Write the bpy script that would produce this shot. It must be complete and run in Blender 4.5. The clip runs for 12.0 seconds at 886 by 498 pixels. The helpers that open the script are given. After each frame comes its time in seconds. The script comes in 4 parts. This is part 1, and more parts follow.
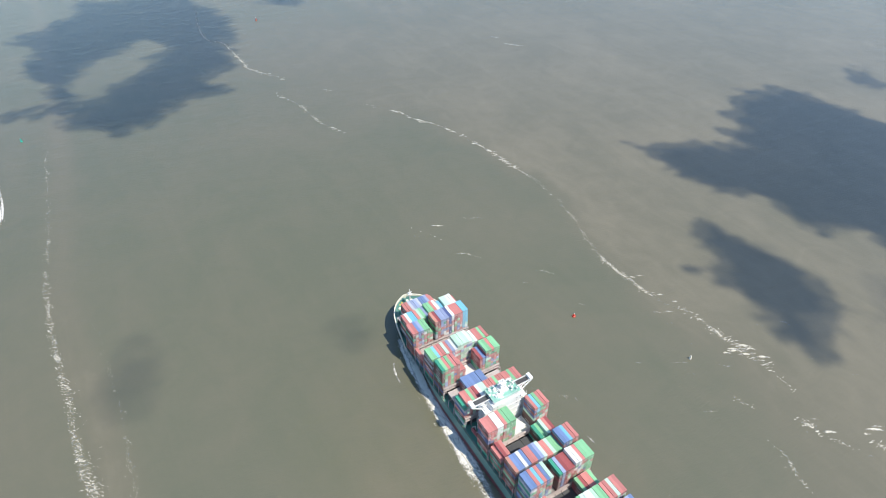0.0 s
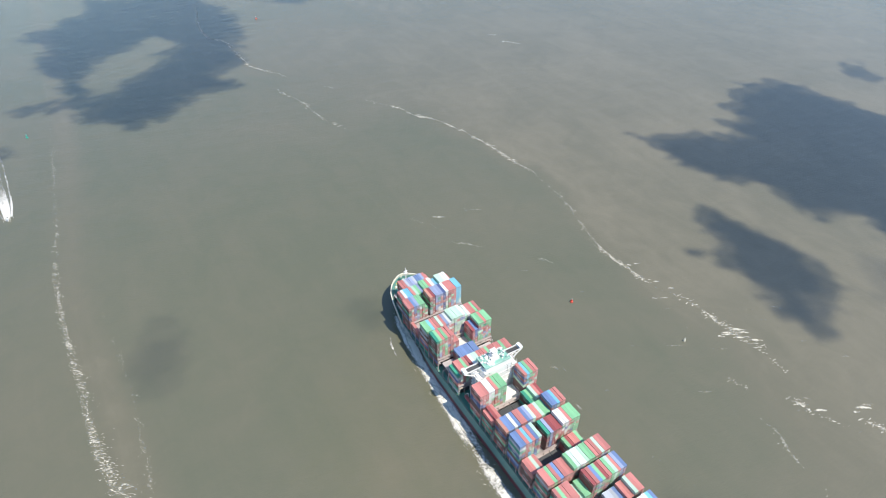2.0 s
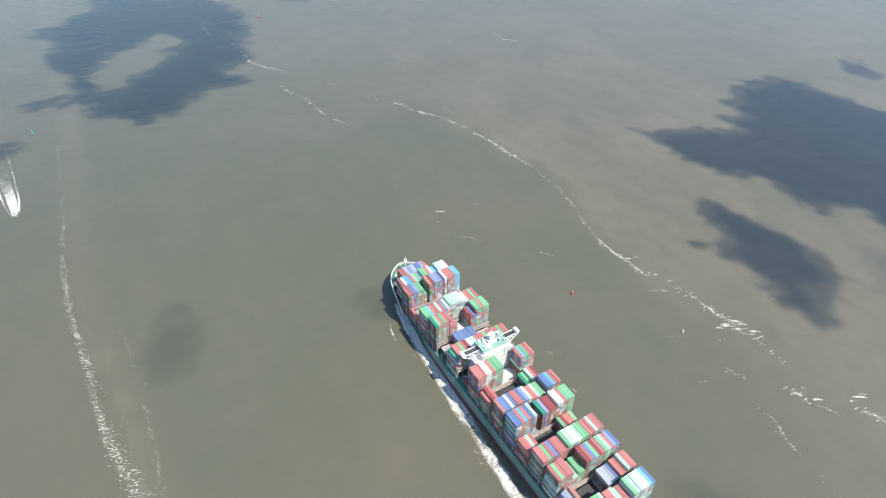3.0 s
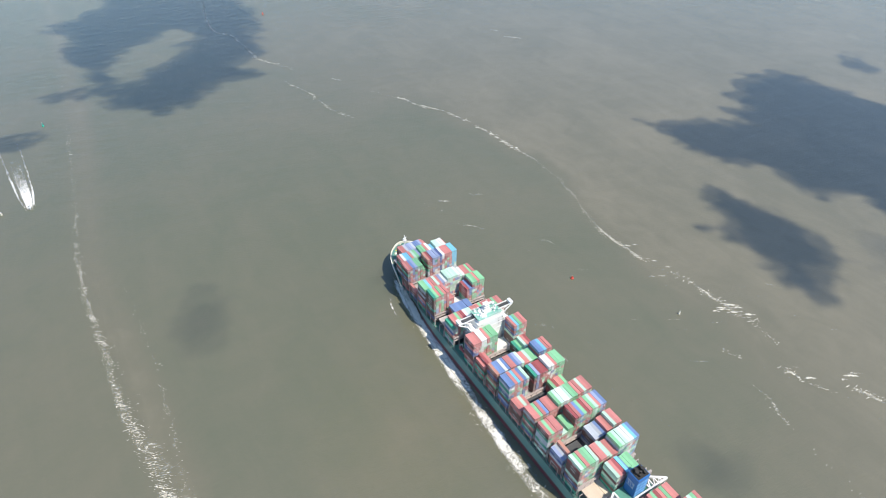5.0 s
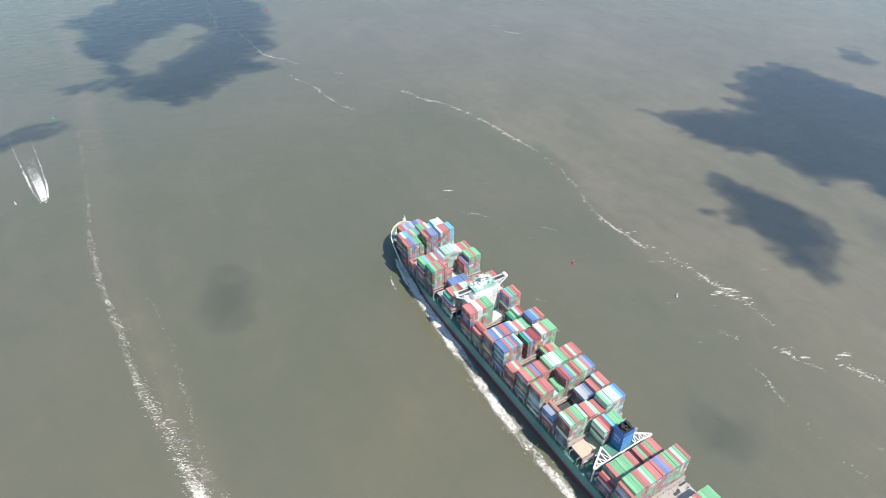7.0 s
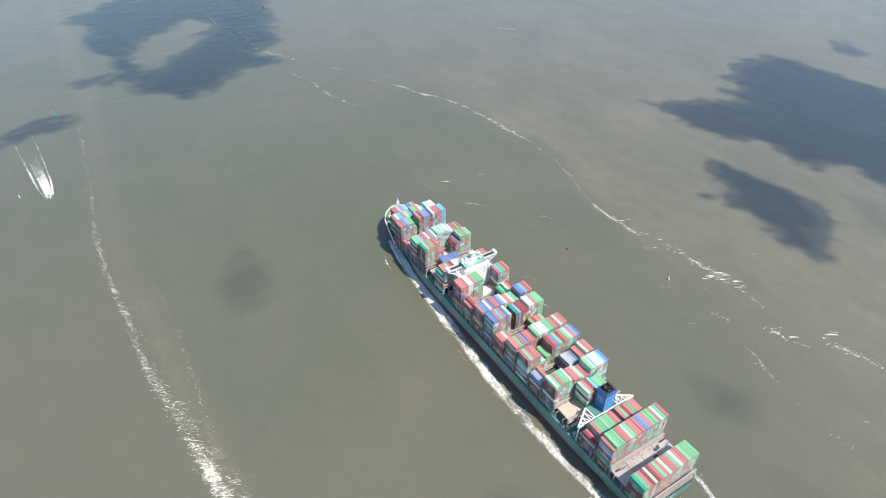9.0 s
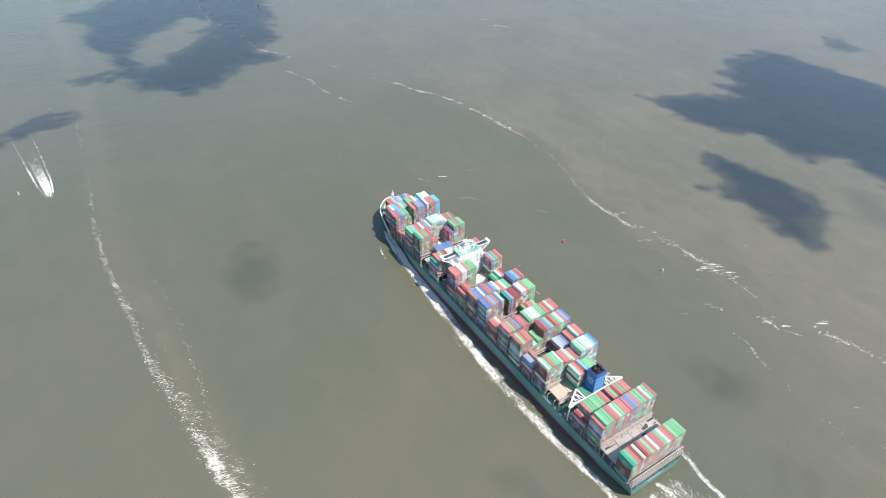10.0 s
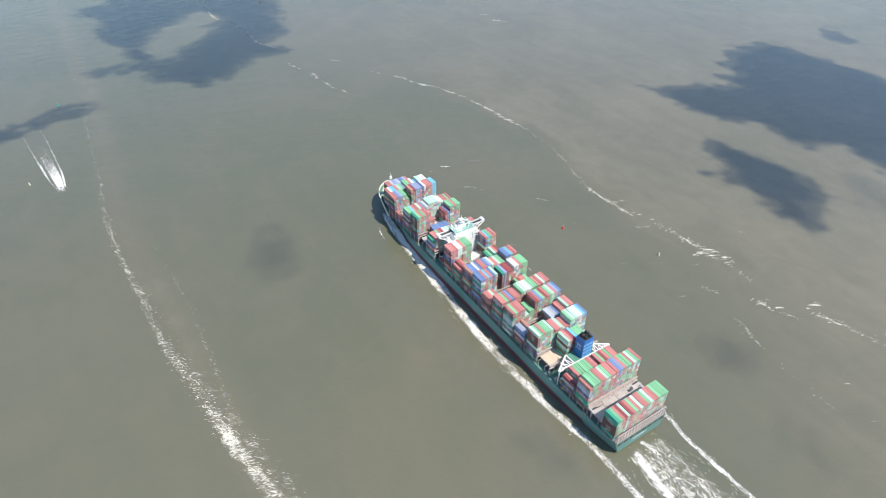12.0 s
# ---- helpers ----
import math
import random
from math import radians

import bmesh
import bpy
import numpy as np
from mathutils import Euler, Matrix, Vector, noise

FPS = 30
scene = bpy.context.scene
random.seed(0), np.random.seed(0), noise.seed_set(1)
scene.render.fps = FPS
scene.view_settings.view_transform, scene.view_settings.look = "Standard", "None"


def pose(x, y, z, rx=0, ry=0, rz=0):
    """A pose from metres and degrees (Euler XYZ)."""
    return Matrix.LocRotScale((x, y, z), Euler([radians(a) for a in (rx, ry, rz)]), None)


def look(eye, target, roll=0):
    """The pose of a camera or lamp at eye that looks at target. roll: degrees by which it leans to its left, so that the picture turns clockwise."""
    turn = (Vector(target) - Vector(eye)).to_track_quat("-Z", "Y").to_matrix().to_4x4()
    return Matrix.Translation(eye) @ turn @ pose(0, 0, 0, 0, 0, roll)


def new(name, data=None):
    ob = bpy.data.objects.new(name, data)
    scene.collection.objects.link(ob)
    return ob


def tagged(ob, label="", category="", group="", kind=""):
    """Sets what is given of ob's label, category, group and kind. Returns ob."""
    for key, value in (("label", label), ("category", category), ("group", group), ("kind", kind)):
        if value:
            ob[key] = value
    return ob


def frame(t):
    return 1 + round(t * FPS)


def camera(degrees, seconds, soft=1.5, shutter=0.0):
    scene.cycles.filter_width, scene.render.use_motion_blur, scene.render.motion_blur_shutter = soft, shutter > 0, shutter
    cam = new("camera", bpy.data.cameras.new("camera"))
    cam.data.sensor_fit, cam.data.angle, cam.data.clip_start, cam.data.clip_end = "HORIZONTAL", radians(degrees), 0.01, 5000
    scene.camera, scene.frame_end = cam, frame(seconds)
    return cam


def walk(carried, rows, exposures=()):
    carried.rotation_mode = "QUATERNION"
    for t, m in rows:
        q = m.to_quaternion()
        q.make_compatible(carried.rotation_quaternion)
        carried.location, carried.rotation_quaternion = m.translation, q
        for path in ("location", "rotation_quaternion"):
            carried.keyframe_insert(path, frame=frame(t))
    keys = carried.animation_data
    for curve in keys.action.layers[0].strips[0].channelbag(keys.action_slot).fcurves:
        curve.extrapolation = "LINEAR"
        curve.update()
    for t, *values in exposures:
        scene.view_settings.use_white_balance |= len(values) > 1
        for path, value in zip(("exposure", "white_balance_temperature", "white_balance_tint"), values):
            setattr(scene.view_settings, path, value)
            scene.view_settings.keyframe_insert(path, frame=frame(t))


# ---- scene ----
# World x is the ship's heading, y its port side; the ship's origin is its bow mast at 6 s, at the waterline.
cam = camera(71.76, 12.0, 0.6)
walk(cam, [
    (0, look((-386.14, 170.80, 386.22), (-49.03, -27.12, 74.48), 0.10)),
    (0.5, look((-389.51, 174.35, 386.24), (-52.35, -23.56, 74.54), 0.04)),
    (1, look((-392.56, 177.69, 386.19), (-55.82, -21.15, 74.62), 0.06)),
    (1.5, look((-395.89, 180.76, 386.06), (-59.61, -19.27, 74.76), 0.06)),
    (2, look((-399.57, 184.06, 385.89), (-63.22, -16.60, 75.07), 0.08)),
    (2.5, look((-403.22, 187.83, 385.59), (-66.87, -13.04, 74.91), 0.18)),
    (3, look((-406.99, 191.99, 385.24), (-70.72, -9.23, 74.70), 0.23)),
    (5, look((-422.50, 208.34, 384.40), (-86.41, 5.58, 74.68), 0.36)),
    (6, look((-429.96, 216.47, 384.09), (-94.11, 13.28, 74.39), 0.36)),
    (7, look((-436.90, 224.05, 383.90), (-101.39, 20.56, 74.02), 0.39)),
    (9, look((-449.94, 238.30, 383.51), (-117.29, 30.43, 73.45), 0.40)),
    (9.5, look((-453.26, 241.92, 383.42), (-121.91, 32.24, 73.19), 0.40)),
    (10, look((-456.76, 245.87, 383.34), (-126.44, 34.53, 73.14), 0.46)),
    (10.5, look((-460.31, 249.89, 383.39), (-130.67, 37.76, 73.01), 0.47)),
    (11, look((-463.89, 253.86, 383.85), (-134.60, 41.67, 73.13), 0.42)),
    (11.5, look((-467.37, 257.76, 384.15), (-138.46, 45.49, 73.08), 0.41)),
    (12, look((-470.32, 261.51, 384.22), (-141.86, 49.05, 72.81), 0.43)),
])

# light: high sun from the ship's starboard quarter, clear sky between drifting cumulus
TO_SUN = Vector((-0.58, -0.20, 1.0)).normalized()
SUN_EL = math.asin(TO_SUN.z)
world = bpy.data.worlds.new("sky")
scene.world = world
world.use_nodes = True
wn = world.node_tree.nodes
sky = wn.new("ShaderNodeTexSky")
sky.sky_type, sky.sun_disc = "NISHITA", False
sky.sun_elevation = SUN_EL
sky.sun_rotation = math.atan2(TO_SUN.x, TO_SUN.y)
sky.air_density, sky.dust_density, sky.ozone_density = 1.2, 0.2, 4.6
world.node_tree.links.new(sky.outputs[0], wn["Background"].inputs[0])
wn["Background"].inputs[1].default_value = 0.15
sun = new("sun", bpy.data.lights.new("sun", "SUN"))
sun.data.energy, sun.data.angle, sun.data.color = 4.4, radians(0.55), (1.0, 0.925, 0.80)
sun.matrix_world = look(TO_SUN * 3000, (0, 0, 0))
scene.view_settings.exposure = 0.255


# ---------------------------------------------------------------- materials
def node_mat(name, rough=0.6, metal=0.0):
    m = bpy.data.materials.new(name)
    m.use_nodes = True
    nt = m.node_tree
    b = nt.nodes["Principled BSDF"]
    b.inputs["Roughness"].default_value = rough
    b.inputs["Metallic"].default_value = metal
    return m, nt, b


def link(nt, a, b):
    nt.links.new(a, b)


def noise_node(nt, scale, detail=4.0, rough=0.55, coord=None):
    n = nt.nodes.new("ShaderNodeTexNoise")
    n.inputs["Scale"].default_value = scale
    n.inputs["Detail"].default_value = detail
    n.inputs["Roughness"].default_value = rough
    if coord is not None:
        link(nt, coord, n.inputs["Vector"])
    return n


def ramp_node(nt, fac, stops):
    r = nt.nodes.new("ShaderNodeValToRGB")
    while len(r.color_ramp.elements) < len(stops):
        r.color_ramp.elements.new(0.5)
    for e, (pos, col) in zip(r.color_ramp.elements, stops):
        e.position, e.color = pos, (*col, 1)
    link(nt, fac, r.inputs[0])
    return r


def mix_node(nt, fac, a, b, mode="MIX"):
    x = nt.nodes.new("ShaderNodeMix")
    x.data_type, x.blend_type = "RGBA", mode
    for value, sock in ((fac, x.inputs[0]), (a, x.inputs[6]), (b, x.inputs[7])):
        if isinstance(value, (int, float)):
            sock.default_value = value
        elif isinstance(value, tuple):
            sock.default_value = (*value, 1)
        else:
            link(nt, value, sock)
    return x.outputs[2]


def math_node(nt, op, a, b=0.0, clamp=False):
    x = nt.nodes.new("ShaderNodeMath")
    x.operation, x.use_clamp = op, clamp
    for value, sock in ((a, x.inputs[0]), (b, x.inputs[1])):
        if isinstance(value, (int, float)):
            sock.default_value = value
        else:
            link(nt, value, sock)
    return x.outputs[0]


def paint(name, col, rough=0.55, wear=(0.25, 0.12, 0.08), amount=0.35, scale=0.5, vary=0.3, metal=0.0):
    """Weathered paint: broad fading, streaks of rust and fine grain; each piece a little different."""
    m, nt, b = node_mat(name, rough, metal)
    tc = nt.nodes.new("ShaderNodeTexCoord")
    geo = nt.nodes.new("ShaderNodeNewGeometry")
    inf = nt.nodes.new("ShaderNodeObjectInfo")
    r = math_node(nt, "FRACT", math_node(nt, "ADD", inf.outputs["Random"], geo.outputs["Random Per Island"]))
    gain = math_node(nt, "ADD", math_node(nt, "MULTIPLY", r, vary), 1.0 - vary / 2)
    big = noise_node(nt, scale * 0.25, 3, 0.5, tc.outputs["Object"])
    fine = noise_node(nt, scale * 4, 5, 0.65, tc.outputs["Object"])
    fade = ramp_node(nt, big.outputs[0], [(0.3, (0.88, 0.88, 0.88)), (0.7, (1.1, 1.1, 1.1))])
    c = mix_node(nt, 1.0, col, fade.outputs[0], "MULTIPLY")
    gr = nt.nodes.new("ShaderNodeCombineColor")
    for k in range(3):
        link(nt, gain, gr.inputs[k])
    c = mix_node(nt, 1.0, c, gr.outputs[0], "MULTIPLY")
    spots = ramp_node(nt, fine.outputs[0], [(0.56, (0, 0, 0)), (0.78, (amount, amount, amount))])
    c = mix_node(nt, spots.outputs[0], c, wear)
    link(nt, c, b.inputs["Base Color"])
    bump = nt.nodes.new("ShaderNodeBump")
    bump.inputs["Strength"].default_value = 0.12
    bump.inputs["Distance"].default_value = 0.05
    link(nt, fine.outputs[0], bump.inputs["Height"])
    link(nt, bump.outputs[0], b.inputs["Normal"])
    return m


MAT = {
    "r": paint("red oxide container paint", (0.54, 0.21, 0.195)),
    "k": paint("maroon container paint", (0.33, 0.085, 0.09)),
    "o": paint("orange-brown container paint", (0.56, 0.27, 0.21)),
    "g": paint("green container paint", (0.23, 0.52, 0.29)),
    "m": paint("pale green container paint", (0.50, 0.72, 0.58)),
    "t": paint("dark green container paint", (0.05, 0.34, 0.23)),
    "b": paint("blue container paint", (0.16, 0.25, 0.47)),
    "n": paint("navy container paint", (0.09, 0.13, 0.30)),
    "c": paint("light blue container paint", (0.19, 0.50, 0.68)),
    "y": paint("grey container paint", (0.42, 0.46, 0.52)),
    # only for boxes with an exposed port wall: their shade is in this colour
    "d": paint("shaded port wall brown", (0.15, 0.075, 0.07)),
    "w": paint("white container paint", (0.74, 0.76, 0.74), amount=0.2),
    "l": paint("slate blue container paint", (0.30, 0.36, 0.54)),
}
HULL = paint("teal hull paint", (0.105, 0.235, 0.215), 0.45, (0.12, 0.10, 0.08), 0.3, 0.15)
BOOT = paint("red antifouling paint", (0.15, 0.045, 0.055), 0.6, (0.10, 0.07, 0.06), 0.4, 0.2)
WHITE = paint("white ship paint", (0.80, 0.80, 0.78), 0.45, (0.45, 0.36, 0.28), 0.22, 0.4, 0.08)
CREAM = paint("cream bulwark paint", (0.74, 0.70, 0.58), 0.5, (0.4, 0.25, 0.15), 0.3, 0.4, 0.1)
DECK = paint("green deck paint", (0.09, 0.27, 0.21), 0.7, (0.25, 0.16, 0.10), 0.5, 0.3, 0.1)
ROOFGREEN = paint("pale green roof paint", (0.22, 0.46, 0.38), 0.7, (0.55, 0.55, 0.50), 0.5, 0.4, 0.1)
# plain dark steel, and the shade colour of sunken hatch covers and coamings
DARKSTEEL_SHADE = paint("dark steel and shade tone", (0.07, 0.075, 0.08), 0.7, (0.20, 0.11, 0.07), 0.5, 0.3, 0.3)
HATCH = paint("rusty pale hatch cover", (0.43, 0.40, 0.39), 0.75, (0.30, 0.15, 0.09), 0.8, 0.3, 0.2)
HATCHW = paint("pale grey hatch cover", (0.72, 0.70, 0.68), 0.7, (0.40, 0.25, 0.18), 0.5, 0.3, 0.1)
HATCHT = paint("tan rusty hatch cover", (0.60, 0.49, 0.39), 0.75, (0.34, 0.18, 0.11), 0.8, 0.4, 0.2)
GALV = paint("galvanised locking bar", (0.60, 0.58, 0.56), 0.5, (0.4, 0.3, 0.25), 0.4, 0.6, 0.2, 0.3)
STEEL = paint("pinkish primer steel", (0.44, 0.38, 0.36), 0.6, (0.33, 0.17, 0.12), 0.6, 0.5, 0.2)
FUNNEL = paint("funnel blue paint", (0.03, 0.16, 0.46), 0.4, (0.05, 0.06, 0.10), 0.2, 0.3, 0.05)
PALEBLUE = paint("pale blue paint", (0.18, 0.46, 0.80), 0.45, (0.1, 0.2, 0.3), 0.2, 0.3, 0.05)
# soot on the exhausts; also the painted shade inside the mooring openings
SOOT_AND_SHADE = paint("sooty steel and opening shade", (0.03, 0.028, 0.027), 0.7, (0.12, 0.07, 0.05), 0.5, 0.6, 0.2)
GLASS, _nt, _b = node_mat("dark window glass", 0.08)
_b.inputs["Base Color"].default_value = (0.02, 0.03, 0.035, 1)
YELLOW = paint("yellow equipment paint", (0.62, 0.50, 0.10), 0.5)
REDPAINT = paint("red buoy paint", (0.62, 0.08, 0.05), 0.4)
GREENPAINT = paint("green buoy paint", (0.03, 0.42, 0.33), 0.4)


def water_material():
    m, nt, b = node_mat("silty estuary water", 0.12)
    geo = nt.nodes.new("ShaderNodeNewGeometry")
    silt = nt.nodes.new("ShaderNodeAttribute")
    silt.attribute_name = "silt"
    pos = geo.outputs["Position"]
    big = noise_node(nt, 0.0045, 5, 0.6, pos)
    big.inputs["Distortion"].default_value = 0.6
    mid = noise_node(nt, 0.022, 6, 0.62, pos)
    mid.inputs["Distortion"].default_value = 1.2
    s = math_node(nt, "ADD", silt.outputs["Fac"], math_node(nt, "MULTIPLY", math_node(nt, "SUBTRACT", big.outputs[0], 0.5), 0.9))
    s = math_node(nt, "ADD", s, math_node(nt, "MULTIPLY", math_node(nt, "SUBTRACT", mid.outputs[0], 0.5), 0.45), True)
    drift = nt.nodes.new("ShaderNodeMapping")
    drift.inputs["Rotation"].default_value = (0, 0, -0.75)
    drift.inputs["Scale"].default_value = (0.22, 1.0, 1.0)
    link(nt, pos, drift.inputs["Vector"])
    wisp = noise_node(nt, 0.035, 6, 0.65, drift.outputs[0])
    wisp.inputs["Distortion"].default_value = 0.7
    s = math_node(nt, "ADD", s, math_node(nt, "MULTIPLY", math_node(nt, "SUBTRACT", wisp.outputs[0], 0.5), 0.42), True)
    col = ramp_node(nt, s, [(0.0, (0.125, 0.130, 0.088)), (0.45, (0.154, 0.145, 0.101)), (1.0, (0.220, 0.197, 0.140))])
    link(nt, col.outputs[0], b.inputs["Base Color"])
    b.inputs["IOR"].default_value = 1.58
    st = nt.nodes.new("ShaderNodeMapping")
    st.inputs["Rotation"].default_value = (0, 0, 0.5)
    st.inputs["Scale"].default_value = (1.0, 0.45, 1.0)
    link(nt, pos, st.inputs["Vector"])
    rip = noise_node(nt, 0.55, 4, 0.6, st.outputs[0])
    swell = noise_node(nt, 0.07, 3, 0.5, st.outputs[0])
    h = math_node(nt, "ADD", math_node(nt, "MULTIPLY", rip.outputs[0], 0.5), swell.outputs[0])
    bump = nt.nodes.new("ShaderNodeBump")
    bump.inputs["Strength"].default_value = 0.6
    bump.inputs["Distance"].default_value = 0.8
    link(nt, h, bump.inputs["Height"])
    link(nt, bump.outputs[0], b.inputs["Normal"])
    return m


def foam_material(name, scale, thin=0.0, tint=(0.80, 0.80, 0.74), stretch=1.0, turn=0.0, patchy=1.0):
    """Broken foam: dense where the strip's core value is high, lacy towards its edges."""
    m, nt, b = node_mat(name, 0.85)
    tc = nt.nodes.new("ShaderNodeTexCoord")
    core = nt.nodes.new("ShaderNodeAttribute")
    core.attribute_name = "core"
    mp = nt.nodes.new("ShaderNodeMapping")
    mp.vector_type = "TEXTURE"
    mp.inputs["Rotation"].default_value = (0, 0, radians(turn))
    mp.inputs["Scale"].default_value = (stretch, 1.0, 1.0)
    link(nt, tc.outputs["Object"], mp.inputs["Vector"])
    a = noise_node(nt, scale, 10, 0.72, mp.outputs[0])
    a.inputs["Distortion"].default_value = 1.0
    c = noise_node(nt, scale * 0.16, 3, 0.6, mp.outputs[0])
    v = math_node(nt, "ADD", math_node(nt, "MULTIPLY", math_node(nt, "SUBTRACT", a.outputs[0], 0.5), 2.8), math_node(nt, "MULTIPLY", math_node(nt, "SUBTRACT", c.outputs[0], 0.5), patchy))
    v = math_node(nt, "ADD", v, math_node(nt, "SUBTRACT", core.outputs["Fac"], 0.95 + thin))
    al = math_node(nt, "MULTIPLY", v, 1.7, True)
    al = math_node(nt, "MULTIPLY", al, math_node(nt, "MULTIPLY", core.outputs["Fac"], 5.0, True), True)
    b.inputs["Base Color"].default_value = (*tint, 1)
    link(nt, al, b.inputs["Alpha"])
    bump = nt.nodes.new("ShaderNodeBump")
    bump.inputs["Distance"].default_value = 0.4
    bump.inputs["Strength"].default_value = 0.5
    link(nt, a.outputs[0], bump.inputs["Height"])
    link(nt, bump.outputs[0], b.inputs["Normal"])
    return m


def cloud_material(name, most):
    """Cloud that thins out in streaks towards its margin."""
    m, nt, b = node_mat(name, 1.0)
    b.inputs["Base Color"].default_value = (0.9, 0.9, 0.9, 1)
    b.inputs["Specular IOR Level"].default_value = 0.0
    tc = nt.nodes.new("ShaderNodeTexCoord")
    core = nt.nodes.new("ShaderNodeAttribute")
    core.attribute_name = "core"
    mp = nt.nodes.new("ShaderNodeMapping")
    mp.vector_type = "TEXTURE"
    mp.inputs["Rotation"].default_value = (0, 0, radians(66))
    mp.inputs["Scale"].default_value = (2.6, 1.0, 1.0)
    link(nt, tc.outputs["Object"], mp.inputs["Vector"])
    n = noise_node(nt, 0.045, 7, 0.62, mp.outputs[0])
    n.inputs["Distortion"].default_value = 0.8
    v = math_node(nt, "ADD", core.outputs["Fac"], math_node(nt, "MULTIPLY", math_node(nt, "SUBTRACT", n.outputs[0], 0.5), 2.0))
    v = math_node(nt, "MULTIPLY", math_node(nt, "SUBTRACT", v, 0.35), 2.4, True)
    v = math_node(nt, "MULTIPLY", v, math_node(nt, "MULTIPLY", core.outputs["Fac"], 6.0, True))
    link(nt, math_node(nt, "MULTIPLY", v, most), b.inputs["Alpha"])
    return m


WATER = water_material()
TIDE_FOAM = foam_material("tide line foam", 0.60, 0.0, (0.66, 0.63, 0.53), 2.0, 60, 1.0)
THIN_FOAM = foam_material("thin foam streaks", 0.55, 0.08, (0.66, 0.64, 0.55), 3.0, 60, 1.2)
WASH_FOAM = foam_material("hull wash foam", 0.55, -0.1, (0.74, 0.72, 0.67))
LACE_FOAM = foam_material("propeller wash lace", 0.32, 0.12, (0.70, 0.68, 0.61), 1.8, 8, 0.9)
BOAT_FOAM = foam_material("boat wake foam", 0.9, 0.0, (0.76, 0.75, 0.71))
SCRAP_FOAM = paint("torn foam scraps", (0.66, 0.63, 0.54), 0.85, (0.42, 0.40, 0.33), 0.6, 0.9, 0.5)
CLOUD = cloud_material("cumulus", 0.65)
THINCLOUD = cloud_material("thin cloud shred", 0.17)


# ---------------------------------------------------------------- mesh helpers
def part(name, bm, material, parent=None, label=""):
    me = bpy.data.meshes.new(name)
    bm.to_mesh(me)
    bm.free()
    for mm in (material if isinstance(material, (list, tuple)) else [material]):
        me.materials.append(mm)
    ob = new(name, me)
    if parent is not None:
        ob.parent = parent
    if label:
        tagged(ob, label)
    return ob


def box(bm, x0, x1, y0, y1, z0, z1, bevel=0.0, slot=0):
    r = bmesh.ops.create_cube(bm, size=1.0, matrix=Matrix.LocRotScale(((x0 + x1) / 2, (y0 + y1) / 2, (z0 + z1) / 2), None, (abs(x1 - x0), abs(y1 - y0), abs(z1 - z0))))
    fs = {f for v in r["verts"] for f in v.link_faces}
    for f in fs:
        f.material_index = slot
    if bevel:
        bmesh.ops.bevel(bm, geom=list({e for v in r["verts"] for e in v.link_edges}), offset=bevel, segments=2, affect="EDGES")
    return r["verts"]


def beam(bm, a, b, w=0.4, slot=0):
    a, b = Vector(a), Vector(b)
    d = b - a
    q = d.to_track_quat("Z", "Y").to_matrix().to_4x4()
    r = bmesh.ops.create_cube(bm, size=1.0, matrix=Matrix.Translation((a + b) / 2) @ q @ Matrix.Diagonal((w, w, d.length, 1)))
    for f in {f for v in r["verts"] for f in v.link_faces}:
        f.material_index = slot


def tube(bm, a, b, r0, r1=None, seg=12, slot=0):
    a, b = Vector(a), Vector(b)
    d = b - a
    q = d.to_track_quat("Z", "Y").to_matrix().to_4x4()
    r = bmesh.ops.create_cone(bm, cap_ends=True, segments=seg, radius1=r0, radius2=r0 if r1 is None else r1, depth=d.length, matrix=Matrix.Translation((a + b) / 2) @ q)
    for f in {f for v in r["verts"] for f in v.link_faces}:
        f.material_index = slot


def smooth(t):
    t = min(1.0, max(0.0, t))
    return t * t * (3 - 2 * t)


def interp(x, xs, ys):
    return float(np.interp(x, xs, ys))


def spline(pts, step):
    """Catmull-Rom through the points, about every step metres."""
    P = [Vector((*q, 0)) if len(q) == 2 else Vector(q) for q in pts]
    P = [P[0] * 2 - P[1]] + P + [P[-1] * 2 - P[-2]]
    out = []
    for k in range(1, len(P) - 2):
        n = max(1, int((P[k + 1] - P[k]).length / step))
        for j in range(n):
            t = j / n
            a, b, c, d = P[k - 1], P[k], P[k + 1], P[k + 2]
            out.append(0.5 * ((2 * b) + (c - a) * t + (2 * a - 5 * b + 4 * c - d) * t * t + (3 * b - a - 3 * c + d) * t ** 3))
    out.append(P[-2])
    return out


